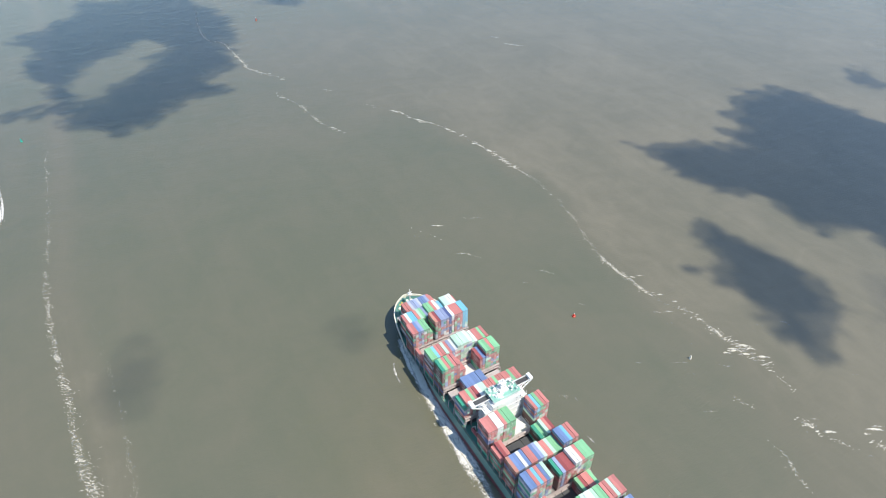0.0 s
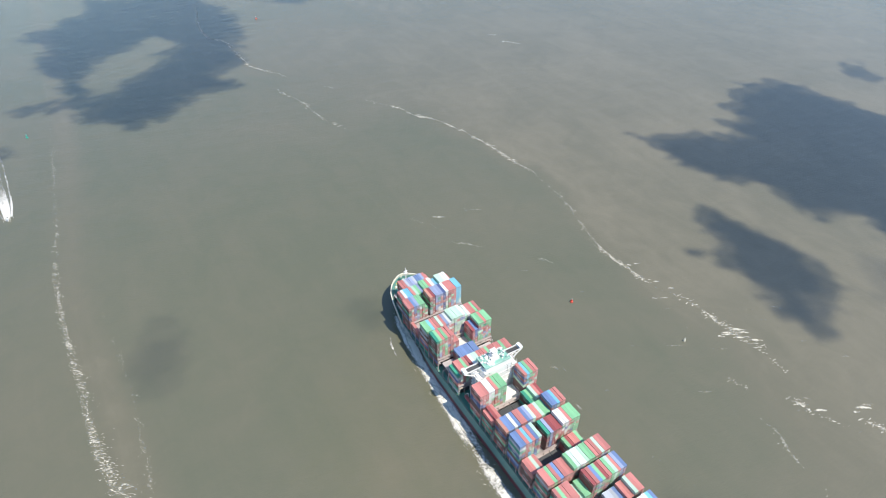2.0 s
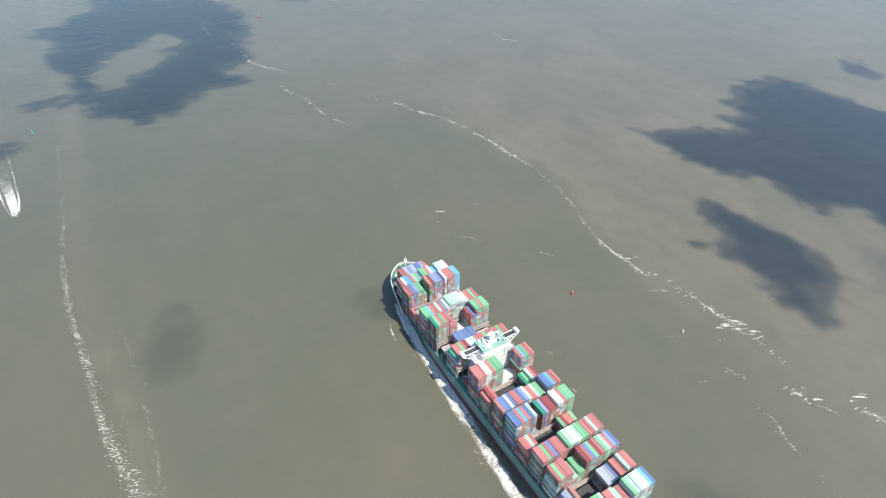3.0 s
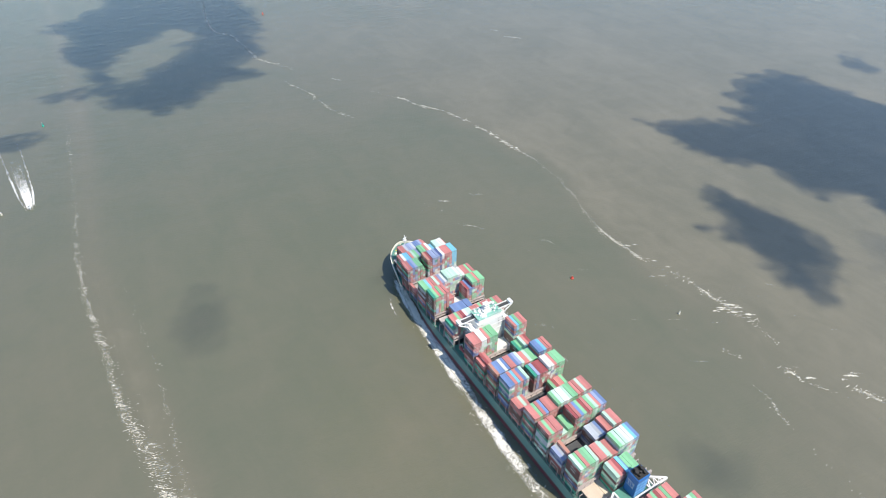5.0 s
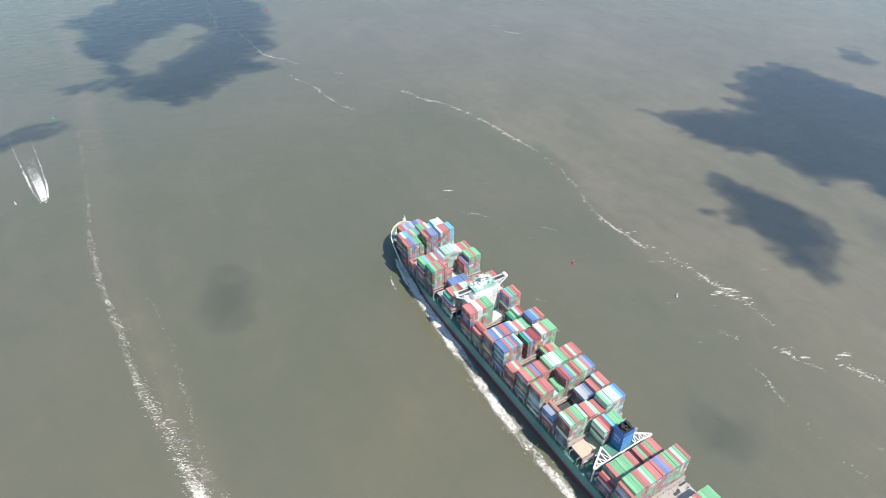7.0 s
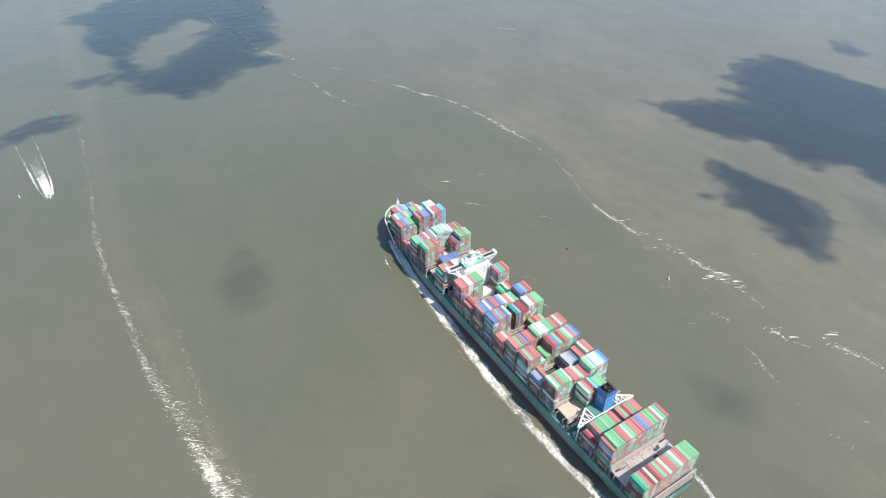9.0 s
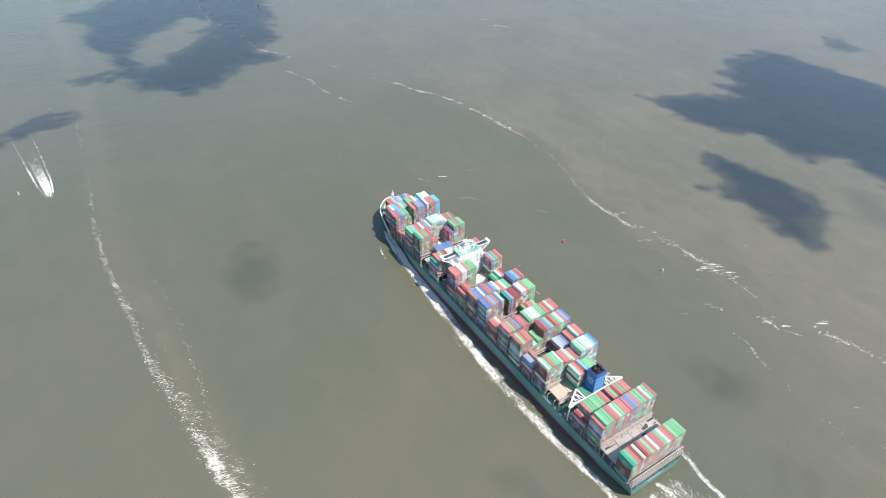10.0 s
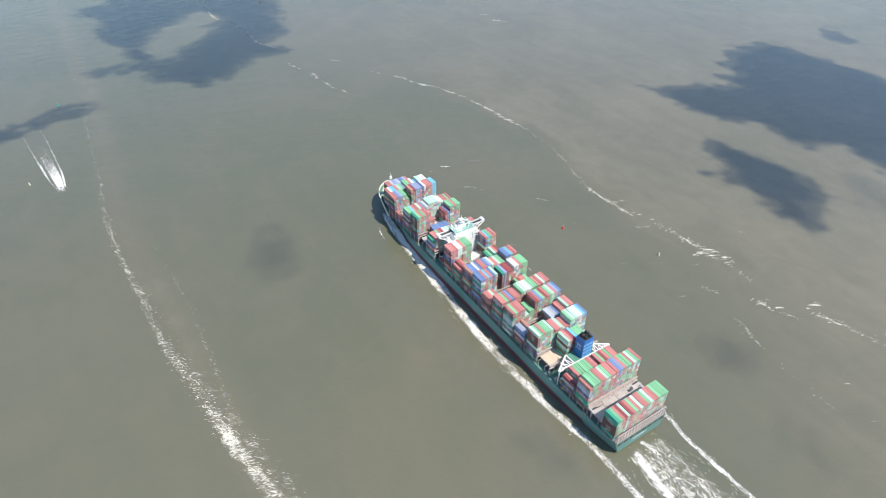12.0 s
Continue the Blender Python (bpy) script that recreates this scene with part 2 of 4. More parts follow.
def foam_strip(name, pts, widths, strength, material, z=0.06, wob=2.5, step=2.0, parent=None, side=0, seed=0, full=1.3):
    """A strip of foam lying on the water along a curve. side: 0 densest in the middle, 1 on its left edge, -1 on its right edge."""
    cl = spline(pts, step)
    n = len(cl)
    m = 8
    taper = max(12.0, n * step / 9)
    verts, faces, core = [], [], []
    for i, c in enumerate(cl):
        u = i / (n - 1)
        d = cl[min(i + 1, n - 1)] - cl[max(i - 1, 0)]
        nrm = Vector((-d.y, d.x, 0)).normalized()
        w = interp(u, [k / (len(widths) - 1) for k in range(len(widths))], widths)
        s = interp(u, [k / (len(strength) - 1) for k in range(len(strength))], strength)
        sh = noise.noise(Vector((c.x * 0.03, c.y * 0.03, seed * 3.7))) * wob + noise.noise(Vector((c.x * 0.13, c.y * 0.13, seed * 1.7 + 9))) * wob * 0.5
        brk = 0.95 + 0.38 * noise.noise(Vector((c.x * 0.021, c.y * 0.021, seed + 40.0)))
        for j in range(m + 1):
            v = j / m * 2 - 1
            p = c + nrm * (v * w / 2 + sh)
            verts.append((p.x, p.y, z + 0.012 * ((i + j) % 2)))
            if side == 0:
                e = 1 - abs(v)
            else:
                e = (1 + side * v) / 2
                e = min(e, (1 - side * v) * 3)
            core.append(max(0.0, s * brk * smooth(e * full) * min(1, u * taper) * min(1, (1 - u) * taper)))
    for i in range(n - 1):
        for j in range(m):
            a = i * (m + 1) + j
            faces.append((a, a + m + 1, a + m + 2, a + 1))
    me = bpy.data.meshes.new(name)
    me.from_pydata(verts, [], faces)
    me.materials.append(material)
    me.attributes.new("core", "FLOAT", "POINT").data.foreach_set("value", core)
    ob = new(name, me)
    if parent is not None:
        ob.parent = parent
    return ob


def flecks(name, pts, widths, strength, material, parent, seed, per=1.0, angle=60.0, length=(1.2, 4.0), z=0.2, spread=18.0, slim=1.0):
    """Torn scraps of foam strewn along a curve, each a thin bent sliver lying on the water."""
    rng = random.Random(seed)
    cl = spline(pts, 1.0)
    n = len(cl)
    verts, faces = [], []
    for i, c in enumerate(cl):
        u = i / (n - 1)
        d = cl[min(i + 1, n - 1)] - cl[max(i - 1, 0)]
        nrm = Vector((-d.y, d.x, 0)).normalized()
        w = interp(u, [k / (len(widths) - 1) for k in range(len(widths))], widths)
        s = interp(u, [k / (len(strength) - 1) for k in range(len(strength))], strength)
        clump = 0.75 + 1.5 * noise.noise(Vector((c.x * 0.05, c.y * 0.05, seed * 1.3))) + 0.8 * noise.noise(Vector((c.x * 0.19, c.y * 0.19, seed * 0.7)))
        drift = 2.2 * noise.noise(Vector((c.x * 0.04, c.y * 0.04, seed * 2.1)))
        rate = max(0.0, per * s * clump)
        for j in range(int(rate) + (rng.random() < rate % 1)):
            p = c + nrm * (drift + w * max(-0.5, min(0.5, rng.gauss(0, 0.26)))) + Vector((rng.uniform(-1, 1), rng.uniform(-1, 1), 0))
            a = radians(angle + rng.gauss(0, spread))
            l = rng.uniform(*length) * (0.6 + 0.5 * s)
            wd = l * slim * rng.uniform(0.07, 0.19)
            bend = rng.uniform(-0.25, 0.25) * l
            e, f = Vector((math.cos(a), math.sin(a), 0)), Vector((-math.sin(a), math.cos(a), 0))
            k = len(verts)
            zz = z + rng.uniform(0, 0.1)
            for t in (-0.5, -0.2, 0.15, 0.5):
                mid = p + e * (t * l) + f * (bend * (1 - 4 * t * t) + rng.uniform(-0.1, 0.1) * wd)
                hw = wd * (0.08 if abs(t) == 0.5 else rng.uniform(0.35, 0.7))
                for sgn in (1, -1):
                    q = mid + f * (hw * sgn)
                    verts.append((q.x, q.y, zz))
            for t in range(3):
                faces.append((k + 2 * t + 1, k + 2 * t + 3, k + 2 * t + 2, k + 2 * t))
    me = bpy.data.meshes.new(name)
    me.from_pydata(verts, [], faces)
    me.materials.append(material)
    ob = new(name, me)
    ob.parent = parent
    return ob


# ---------------------------------------------------------------- the water
FRONT = [(900, -60), (640, -40), (480, -70), (376, -145), (301, -183), (198, -223), (97, -234), (1, -222), (-60, -203), (-138, -209), (-190, -205), (-250, -178), (-330, -150), (-420, -130), (-700, -60)]


def build_water():
    near = np.arange(-720, 1321, 8.0)
    xs = np.concatenate([[-4600, -3000, -1800, -1100], near, [1500, 1900, 2500, 3300, 4700]])
    ys_near = np.arange(-1400, 641, 8.0)
    ys = np.concatenate([[-4700, -3300, -2300, -1700], ys_near, [900, 1300, 2000, 3000, 4600]])
    X, Y = np.meshgrid(xs, ys, indexing="ij")
    fr = sorted(FRONT)
    fy = np.interp(X, [q[0] for q in fr], [q[1] for q in fr])
    wob = np.zeros_like(X)
    for a, k, ph in ((9, 0.021, 0.3), (6, 0.047, 1.9), (3.5, 0.11, 4.0)):
        wob += a * np.sin(k * X + 0.6 * k * Y + ph)
    dist = fy + wob - Y
    edge = 6.0 + 110.0 * np.clip((X - 250) / 260, 0, 1) + 34.0 * np.clip((-X - 170) / 90, 0, 1)
    silt = 0.14 + 0.46 / (1 + np.exp(-np.clip(dist / edge, -40, 40)))
    silt -= 0.14 * np.clip((X - 250) / 500, 0, 1)
    silt += 0.13 / (1 + np.exp(-np.clip((-X - 190 + 0.25 * Y) / 60.0, -40, 40)))
    left = np.interp(X, [-142, 15, 147, 306, 541, 900], [254, 270, 277, 265, 253, 250])
    silt += 0.30 * np.exp(-((Y - left + 14) / 15.0) ** 2) * (Y < left + 30)
    silt += 0.10 / (1 + np.exp(-np.clip((Y - left) / 12.0, -40, 40)))
    n0, n1 = X.shape
    verts = np.stack([X.ravel(), Y.ravel(), np.zeros(X.size)], 1)
    idx = np.arange(X.size).reshape(n0, n1)
    faces = np.stack([idx[:-1, :-1], idx[1:, :-1], idx[1:, 1:], idx[:-1, 1:]], -1).reshape(-1, 4)
    me = bpy.data.meshes.new("water")
    me.from_pydata(verts.tolist(), [], faces.tolist())
    me.materials.append(WATER)
    me.attributes.new("silt", "FLOAT", "POINT").data.foreach_set("value", silt.ravel().astype(np.float32))
    return tagged(new("water", me), "silty grey-green estuary water with sandier bands", "water", kind="structure")


build_water()

# ---------------------------------------------------------------- the ship
DECK_Z, HATCH_Z, TIER = 14.0, 21.6, 2.75
ship = tagged(new("container_ship"), "teal-hulled container ship stacked with red, green and blue containers", "ship")


def deck_half(x):
    return interp(x, [-367, -345, -300, -60, -35, -20, -8, 0, 5, 9, 11], [24.8, 25.7, 26.1, 26.1, 25.3, 23.2, 19.5, 15, 10.5, 5, 0.4])


def water_half(x):
    return interp(x, [-367, -350, -325, -300, -270, -110, -80, -50, -25, -5, 3, 11], [17, 20.4, 24, 25.8, 26.1, 26.1, 23.8, 17.5, 10.5, 3.6, 0.8, 0.3])


def rail_z(x):
    return DECK_Z + 5.5 * smooth((x + 42) / 24)


def build_hull():
    xs = [-367, -366.4, -360, -350, -335, -320, -300, -270, -230, -180, -130, -100, -80, -65, -50, -42, -35, -28, -22, -16, -11, -7, -3, 0, 3, 5, 7, 9, 10.3, 11]
    levels = [0.0, 0.14, 0.3, 0.5, 0.7, 0.88, 1.0]
    bm = bmesh.new()
    rows = []
    for x in xs:
        top = rail_z(x)
        low = -3.0 if x > -362 else 2.4
        if -362 < x < -345:
            low = -3.0
        ring = []
        for s in (1, -1):
            col = []
            for l in levels:
                z = low + (top - low) * l
                f = min(1.0, max(0.0, (z + 2) / (top + 2)))
                hw = water_half(x) + (deck_half(x) - water_half(x)) * (f ** (1.6 if x > -100 else 0.55))
                xx = x
                if x > -5:
                    xx = x - (1 - f) * (x + 5) * 0.35
                col.append(bm.verts.new((xx, s * hw, z)))
            ring.append(col)
        rows.append(ring)
    n = len(levels)
    for a, b in zip(rows, rows[1:]):
        for s in (0, 1):
            for k in range(n - 1):
                q = [a[s][k], b[s][k], b[s][k + 1], a[s][k + 1]]
                f = bm.faces.new(q if s == 0 else q[::-1])
                f.smooth = True
                if max(v.co.z for v in q) < 4.4 and a[s][0].co.x > -361:
                    f.material_index = 1
        bm.faces.new([a[0][0], a[1][0], b[1][0], b[0][0]])
    for k in range(n - 1):
        bm.faces.new([rows[0][0][k], rows[0][0][k + 1], rows[0][1][k + 1], rows[0][1][k]])
        bm.faces.new([rows[-1][0][k + 1], rows[-1][0][k], rows[-1][1][k], rows[-1][1][k + 1]])
    bmesh.ops.recalc_face_normals(bm, faces=bm.faces)
    part("hull", bm, [HULL, BOOT], ship, "teal hull with red boot topping")
    # red boot topping band, slightly proud along the waterline
    bm = bmesh.new()
    for s in (1, -1):
        ring = []
        for x in [q for q in xs if -345 <= q <= 5]:
            ring.append([bm.verts.new((x - (0.6 if x > 0 else 0), s * (water_half(x) + (deck_half(x) - water_half(x)) * (max(0, (z + 2) / (rail_z(x) + 2)) ** (1.6 if x > -100 else 0.55)) + 0.05), z)) for z in (-1.0, 1.6, 4.7)])
        for a, b in zip(ring, ring[1:]):
            for k in range(2):
                q = [a[k], b[k], b[k + 1], a[k + 1]]
                bm.faces.new(q if s == 1 else q[::-1])
    part("boot_topping", bm, BOOT, ship, "worn dark red boot topping")
    # main deck
    bm = bmesh.new()
    dx = [q for q in xs if q <= 9]
    L = [bm.verts.new((x, deck_half(x) - 0.35, DECK_Z - 0.6 if x < -40 else DECK_Z + 1.2)) for x in dx]
    R = [bm.verts.new((x, -deck_half(x) + 0.35, DECK_Z - 0.6 if x < -40 else DECK_Z + 1.2)) for x in dx]
    for k in range(len(dx) - 1):
        bm.faces.new([L[k], R[k], R[k + 1], L[k + 1]])
    part("main_deck", bm, DECK, ship, "green painted steel deck")
    # pale bulwark cap round the bow
    bm = bmesh.new()
    ring = [(x, deck_half(x), rail_z(x)) for x in [-38, -34, -30, -26, -22, -18, -14, -11, -8, -5, -2, 0, 2, 4, 6, 8, 9.5, 10.6]]
    ring = ring + [(x, -y, z) for x, y, z in ring[::-1]]
    for (ax, ay, az), (bx, by, bz) in zip(ring, ring[1:]):
        beam(bm, (ax, ay, az + 0.1), (bx, by, bz + 0.1), 0.95)
    part("bulwark_cap", bm, CREAM, ship, "cream painted bow bulwark rail")
    bm = bmesh.new()
    for (ax, ay, az), (bx, by, bz) in zip(ring, ring[1:]):
        va = [bm.verts.new(q) for q in ((ax * 1 - 0.5, ay * 0.975, az - 5.0), (bx - 0.5, by * 0.975, bz - 5.0), (bx - 0.5, by * 0.975, bz), (ax - 0.5, ay * 0.975, az))]
        bm.faces.new(va)
    part("bulwark_lining", bm, CREAM, ship, "cream inner face of the bow bulwark")


build_hull()


def build_forecastle():
    z = DECK_Z + 1.2
    bm = bmesh.new()
    tube(bm, (0.5, 0, z), (0.5, 0, 31), 0.8, 0.5)
    box(bm, -0.8, 1.8, -1.6, 1.6, 28.4, 29.2, 0.1)
    tube(bm, (0.5, 0, 31), (0.5, 0, 34.5), 0.3)
    beam(bm, (0.5, -1.8, 31), (0.5, 1.8, 31), 0.5)
    box(bm, -0.1, 1.1, -0.9, 0.9, 29.2, 30.6, 0.15)
    part("foremast", bm, WHITE, ship, "white foremast with platform and lamp")
    for s in (1, -1):
        bm = bmesh.new()
        box(bm, -7.5, -3.2, s * 6.2 - 1.6, s * 6.2 + 1.6, z, z + 0.7, 0.1)
        tube(bm, (-5.2, s * 6.2 - 1.5, z + 1.7), (-5.2, s * 6.2 + 1.5, z + 1.7), 1.1, seg=14)
        tube(bm, (-5.2, s * 6.2 - 1.9, z + 1.7), (-5.2, s * 6.2 - 1.5, z + 1.7), 1.5, seg=14)
        tube(bm, (-5.2, s * 6.2 + 1.5, z + 1.7), (-5.2, s * 6.2 + 1.9, z + 1.7), 1.5, seg=14)
        part("windlass", bm, GREENPAINT if s > 0 else STEEL, ship, "anchor windlass on the forecastle")
    for k, (x, y) in enumerate(((4.5, 4.5), (4.5, -4.5), (1, 11), (1, -11), (-6, 15.5), (-6, -15.5), (-11, 18), (-11, -18), (-2, 8), (-9, 10))):
        bm = bmesh.new()
        box(bm, x - 1.1, x + 1.1, y - 0.5, y + 0.5, z, z + 0.3, 0.05)
        tube(bm, (x - 0.6, y, z + 0.3), (x - 0.6, y, z + 1.4), 0.36)
        tube(bm, (x + 0.6, y, z + 0.3), (x + 0.6, y, z + 1.4), 0.36)
        part("bollard", bm, (YELLOW, CREAM)[k % 2], ship)
    rng = random.Random(3)
    for k in range(64):
        x = rng.uniform(-12, 7)
        y = rng.uniform(-1, 1) * (deck_half(x) - 2.5)
        bm = bmesh.new()
        w, l = rng.uniform(0.3, 1.1), rng.uniform(0.3, 1.3)
        box(bm, x - w, x + w, y - l, y + l, z, z + rng.uniform(0.4, 1.6), 0.08)
        part("deck_fitting", bm, (CREAM, YELLOW, WHITE, GREENPAINT)[k % 4], ship)
    bm = bmesh.new()
    box(bm, -13.4, -12.9, -19.5, 19.5, z, z + 5.6, 0.08)
    for k in range(-9, 10):
        box(bm, -12.9, -12.6, k * 2.1 - 0.12, k * 2.1 + 0.12, z, z + 5.4)
    part("breakwater", bm, CREAM, ship, "cream steel breakwater before the first bay")


build_forecastle()

# Bays from bow to stern: after end, then groups of (row colours from port to starboard, tiers).
# A dash is an empty place; tiers count from the hatch cover.
ROWS = 20
PITCH = 2.46
BAYS = [
    (-25.0, [("----", 0), ("rryllybb", 5), ("lr", 5), ("r", 4), ("-----", 0)]),
    (-39.0, [("-", 0), ("rwccrmgl", 6), ("gg", 7), ("rw", 7), ("yc", 6), ("mmww", 7), ("r", 6), ("-", 0)]),
    (-53.0, [("rrblgg", 7), ("g", 5), ("-", 0), ("oklll", 8), ("nw", 8), ("rrrcc", 8), ("-", 0)]),
    (-67.5, [("r", 2), ("-------------------", 0)]),
    (-82.8, [("ggcrrm", 7), ("rlw", 7), ("mmmmw", 8), ("mwrrgr", 7)]),
    (-97.8, [("tgrgrr", 8), ("rr", 5), ("---", 0), ("--", 0), ("kb", 6), ("ggrgg", 8)]),
    (-113.5, [("-----", 0), ("bbbbb", 4), ("bb", 4), ("--------", 0)]),
    (-128.0, [("t", 5), ("rrgrkwmmrrrgrrrrg", 6), ("rr", 6)]),
    (-157.5, [("rrrwwr", 8), ("ggg", 8), ("-----", 0), ("-", 0), ("rcgrr", 8)]),
    (-173.0, [("r", 4), ("kr", 5), ("o", 3), ("--------", 0), ("-", 0), ("tg", 4), ("mrk", 5), ("--", 0)]),
    (-188.3, [("o", 7), ("bbwb", 7), ("rrblm", 7), ("rrmgg", 6), ("bbcrr", 8)]),
    (-203.5, [("bbrcrbm", 8), ("--", 0), ("tlkkk", 7), ("wwrggg", 8)]),
    (-218.2, [("rrmr", 4), ("---------", 0), ("gkrrg", 4), ("--", 0)]),
    (-232.7, [("rrgrbrrr", 7), ("gmwwmgg", 8), ("rrmrr", 8)]),
    (-247.5, [("rgrrr", 7), ("mm", 4), ("gg", 5), ("krbg", 8), ("krgmrlb", 8)]),
    (-263.0, [("ly", 4), ("o", 5), ("-----", 0), ("---", 0), ("yyyb", 5), ("rr", 6), ("mrr", 7)]),
    (-278.5, [("mgrggm", 8), ("krrm", 7), ("mrr", 6), ("gmmwwcb", 8)]),
    (-293.0, [("-------", 0), ("mrkc", 7), ("b", 6), ("ggg", 6), ("-----", 0)]),
    (-320.5, [("kr", 3), ("rggg", 5), ("ggrr", 5), ("-rgk", 5), ("rgrr", 5), ("--", 0)]),
    (-335.5, [("r", 7), ("gggrrmgrrrblrggrmgrm", 8)]),
    (-363.4, [("tg", 5), ("rkmkrgrmrrgmrr", 5), ("gggg", 5)]),
]


def container_mesh(c, logo):
    bm = bmesh.new()
    box(bm, -6.1, 6.1, -1.21, 1.21, 0, TIER - 0.05)
    for f in list(bm.faces):
        d = 0.05 if abs(f.normal.z) < 0.5 else 0.03
        bmesh.ops.inset_region(bm, faces=[f], thickness=0.14, depth=-d)
    for y in (-0.8, -0.3, 0.3, 0.8):
        box(bm, -6.12, -6.06, y - 0.06, y + 0.06, 0.15, TIER - 0.2, 0, 2)
    if logo:
        rng = random.Random(logo)
        w = rng.uniform(3.0, 6.0)
        for s in (1, -1):
            box(bm, -w / 2 + 0.4, w / 2 + 0.4, s * 1.17, s * 1.20, 1.45, 2.05, 0, 1)
    me = bpy.data.meshes.new("container")
    bm.to_mesh(me)
    bm.free()
    me.materials.append(MAT[c])
    me.materials.append(MAT["w"])
    me.materials.append(GALV)
    return me


CONT = {(c, k): container_mesh(c, k) for c in MAT for k in (0, 1, 2)}
LOWER = "rrrrokggmmmgtwblr"


def add_box_lists(V, F, M, x0, x1, y0, y1, z0, z1, slot):
    k = len(V)
    V += [(x0, y0, z0), (x1, y0, z0), (x1, y1, z0), (x0, y1, z0), (x0, y0, z1), (x1, y0, z1), (x1, y1, z1), (x0, y1, z1)]
    F += [(k, k + 3, k + 2, k + 1), (k + 4, k + 5, k + 6, k + 7), (k, k + 1, k + 5, k + 4), (k + 1, k + 2, k + 6, k + 5), (k + 2, k + 3, k + 7, k + 6), (k + 3, k, k + 4, k + 7)]
    M += [slot] * 6


# the three near-black covers have the shade between tall stacks painted in
HATCH_LOOK = {-97.8: HATCHW, -157.5: HATCHW, -293.0: HATCHT, -173.0: DARKSTEEL_SHADE, -218.2: DARKSTEEL_SHADE, -263.0: DARKSTEEL_SHADE}


def build_bays():
    rng = random.Random(11)
    keys = list(MAT)
    for aft, groups in BAYS:
        cx = aft + 6.1
        colours, tiers = [], []
        for cs, n in groups:
            colours += list(cs)
            tiers += [0 if ch == "-" else n for ch in cs]
        colours = (colours + ["-"] * ROWS)[:ROWS]
        tiers = (tiers + [0] * ROWS)[:ROWS]
        # hatch cover under the bay
        half = min(22.3, deck_half(cx + 6) - 2.0)
        for k in range(4 if aft > -350 else 0):
            y0 = -half + k * half / 2
            bm = bmesh.new()
            box(bm, aft - 0.3, aft + 12.6, y0 + 0.1, y0 + half / 2 - 0.1, HATCH_Z - 1.3, HATCH_Z - 0.12, 0.08)
            top = max(bm.faces, key=lambda f: f.calc_center_median().z)
            bmesh.ops.inset_region(bm, faces=[top], thickness=0.5, depth=-0.08)
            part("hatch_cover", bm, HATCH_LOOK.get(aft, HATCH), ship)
        # coaming under the covers, its shade given as near-black colour
        bm = bmesh.new()
        box(bm, aft + 0.2, aft + 12.1, -half + 0.5, half - 0.5, DECK_Z - 0.3, HATCH_Z - 1.3 if aft > -350 else 15.9)
        part("hatch_coaming", bm, DARKSTEEL_SHADE, ship, "steel hatch coaming with its shade painted in")
        V, F, M = [], [], []
        for r in range(ROWS):
            tier = TIER - rng.choice((0.0, 0.0, 0.03, 0.06))
            y = (ROWS / 2 - 0.5 - r) * PITCH
            y += (1.5 - r // 5) * 0.26
            if not tiers[r]:
                continue
            for k in range(-2 if abs(y) > 22.5 or aft < -350 else 0, tiers[r] - 1):
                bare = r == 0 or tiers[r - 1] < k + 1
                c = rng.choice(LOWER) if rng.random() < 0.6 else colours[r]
                # port walls face away from the sun; darker colours paint that shade in
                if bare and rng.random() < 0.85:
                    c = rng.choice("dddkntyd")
                z = HATCH_Z + 0.02 + k * tier
                jx = rng.uniform(-0.05, 0.05)
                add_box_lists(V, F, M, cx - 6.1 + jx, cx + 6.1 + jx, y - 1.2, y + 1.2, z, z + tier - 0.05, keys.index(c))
                for b in (-0.78, -0.28, 0.28, 0.78):
                    add_box_lists(V, F, M, cx - 6.14 + jx, cx - 6.102 + jx, y + b - 0.07, y + b + 0.07, z + 0.15, z + tier - 0.2, len(keys))
                if bare and rng.random() < 0.7:
                    w = rng.uniform(3.0, 6.5)
                    add_box_lists(V, F, M, cx - w / 2, cx + w / 2, y + 1.212, y + 1.235, z + 1.5, z + 2.1, keys.index("w"))
                if rng.random() < 0.34:
                    add_box_lists(V, F, M, cx - 6.16 + jx, cx - 6.101 + jx, y - 0.7, y + rng.uniform(-0.2, 0.5), z + 1.7, z + 2.2, keys.index("w"))
            ob = new("container", CONT[colours[r], rng.choice((0, 1, 2))])
            ob.parent = ship
            ob.location = (cx + rng.uniform(-0.06, 0.06), y, HATCH_Z + 0.02 + (tiers[r] - 1) * tier)
        if F:
            me = bpy.data.meshes.new("lower_cargo")
            me.from_pydata(V, [], F)
            for kk in keys:
                me.materials.append(MAT[kk])
            me.materials.append(GALV)
            me.polygons.foreach_set("material_index", M)
            ob = new("lower_cargo", me)
            ob.parent = ship
            tagged(ob, "lower tiers of mixed coloured containers, shade painted on exposed port boxes", kind="stuff")
        if aft > -345:
            # lashing bridge in the gap behind the bay
            bm = bmesh.new()
            xa, xb = aft - 1.9, aft - 0.9
            top = HATCH_Z + 2.9
            for k in range(11):
                y = -24.6 + k * 4.92
                if abs(y) > deck_half(xa) - 0.5:
                    continue
                for x in (xa, xb):
                    beam(bm, (x, y, DECK_Z), (x, y, top), 0.28)
            hw = min(24.8, deck_half(xa) - 0.6)
            for zz in (HATCH_Z, top):
                box(bm, xa - 0.2, xb + 0.2, -hw, hw, zz, zz + 0.18)
            for x in (xa, xb):
                box(bm, x - 0.06, x + 0.06, -hw, hw, top + 1.0, top + 1.1)
            part("lashing_bridge", bm, STEEL, ship, "primer-coloured steel lashing bridge")


build_bays()


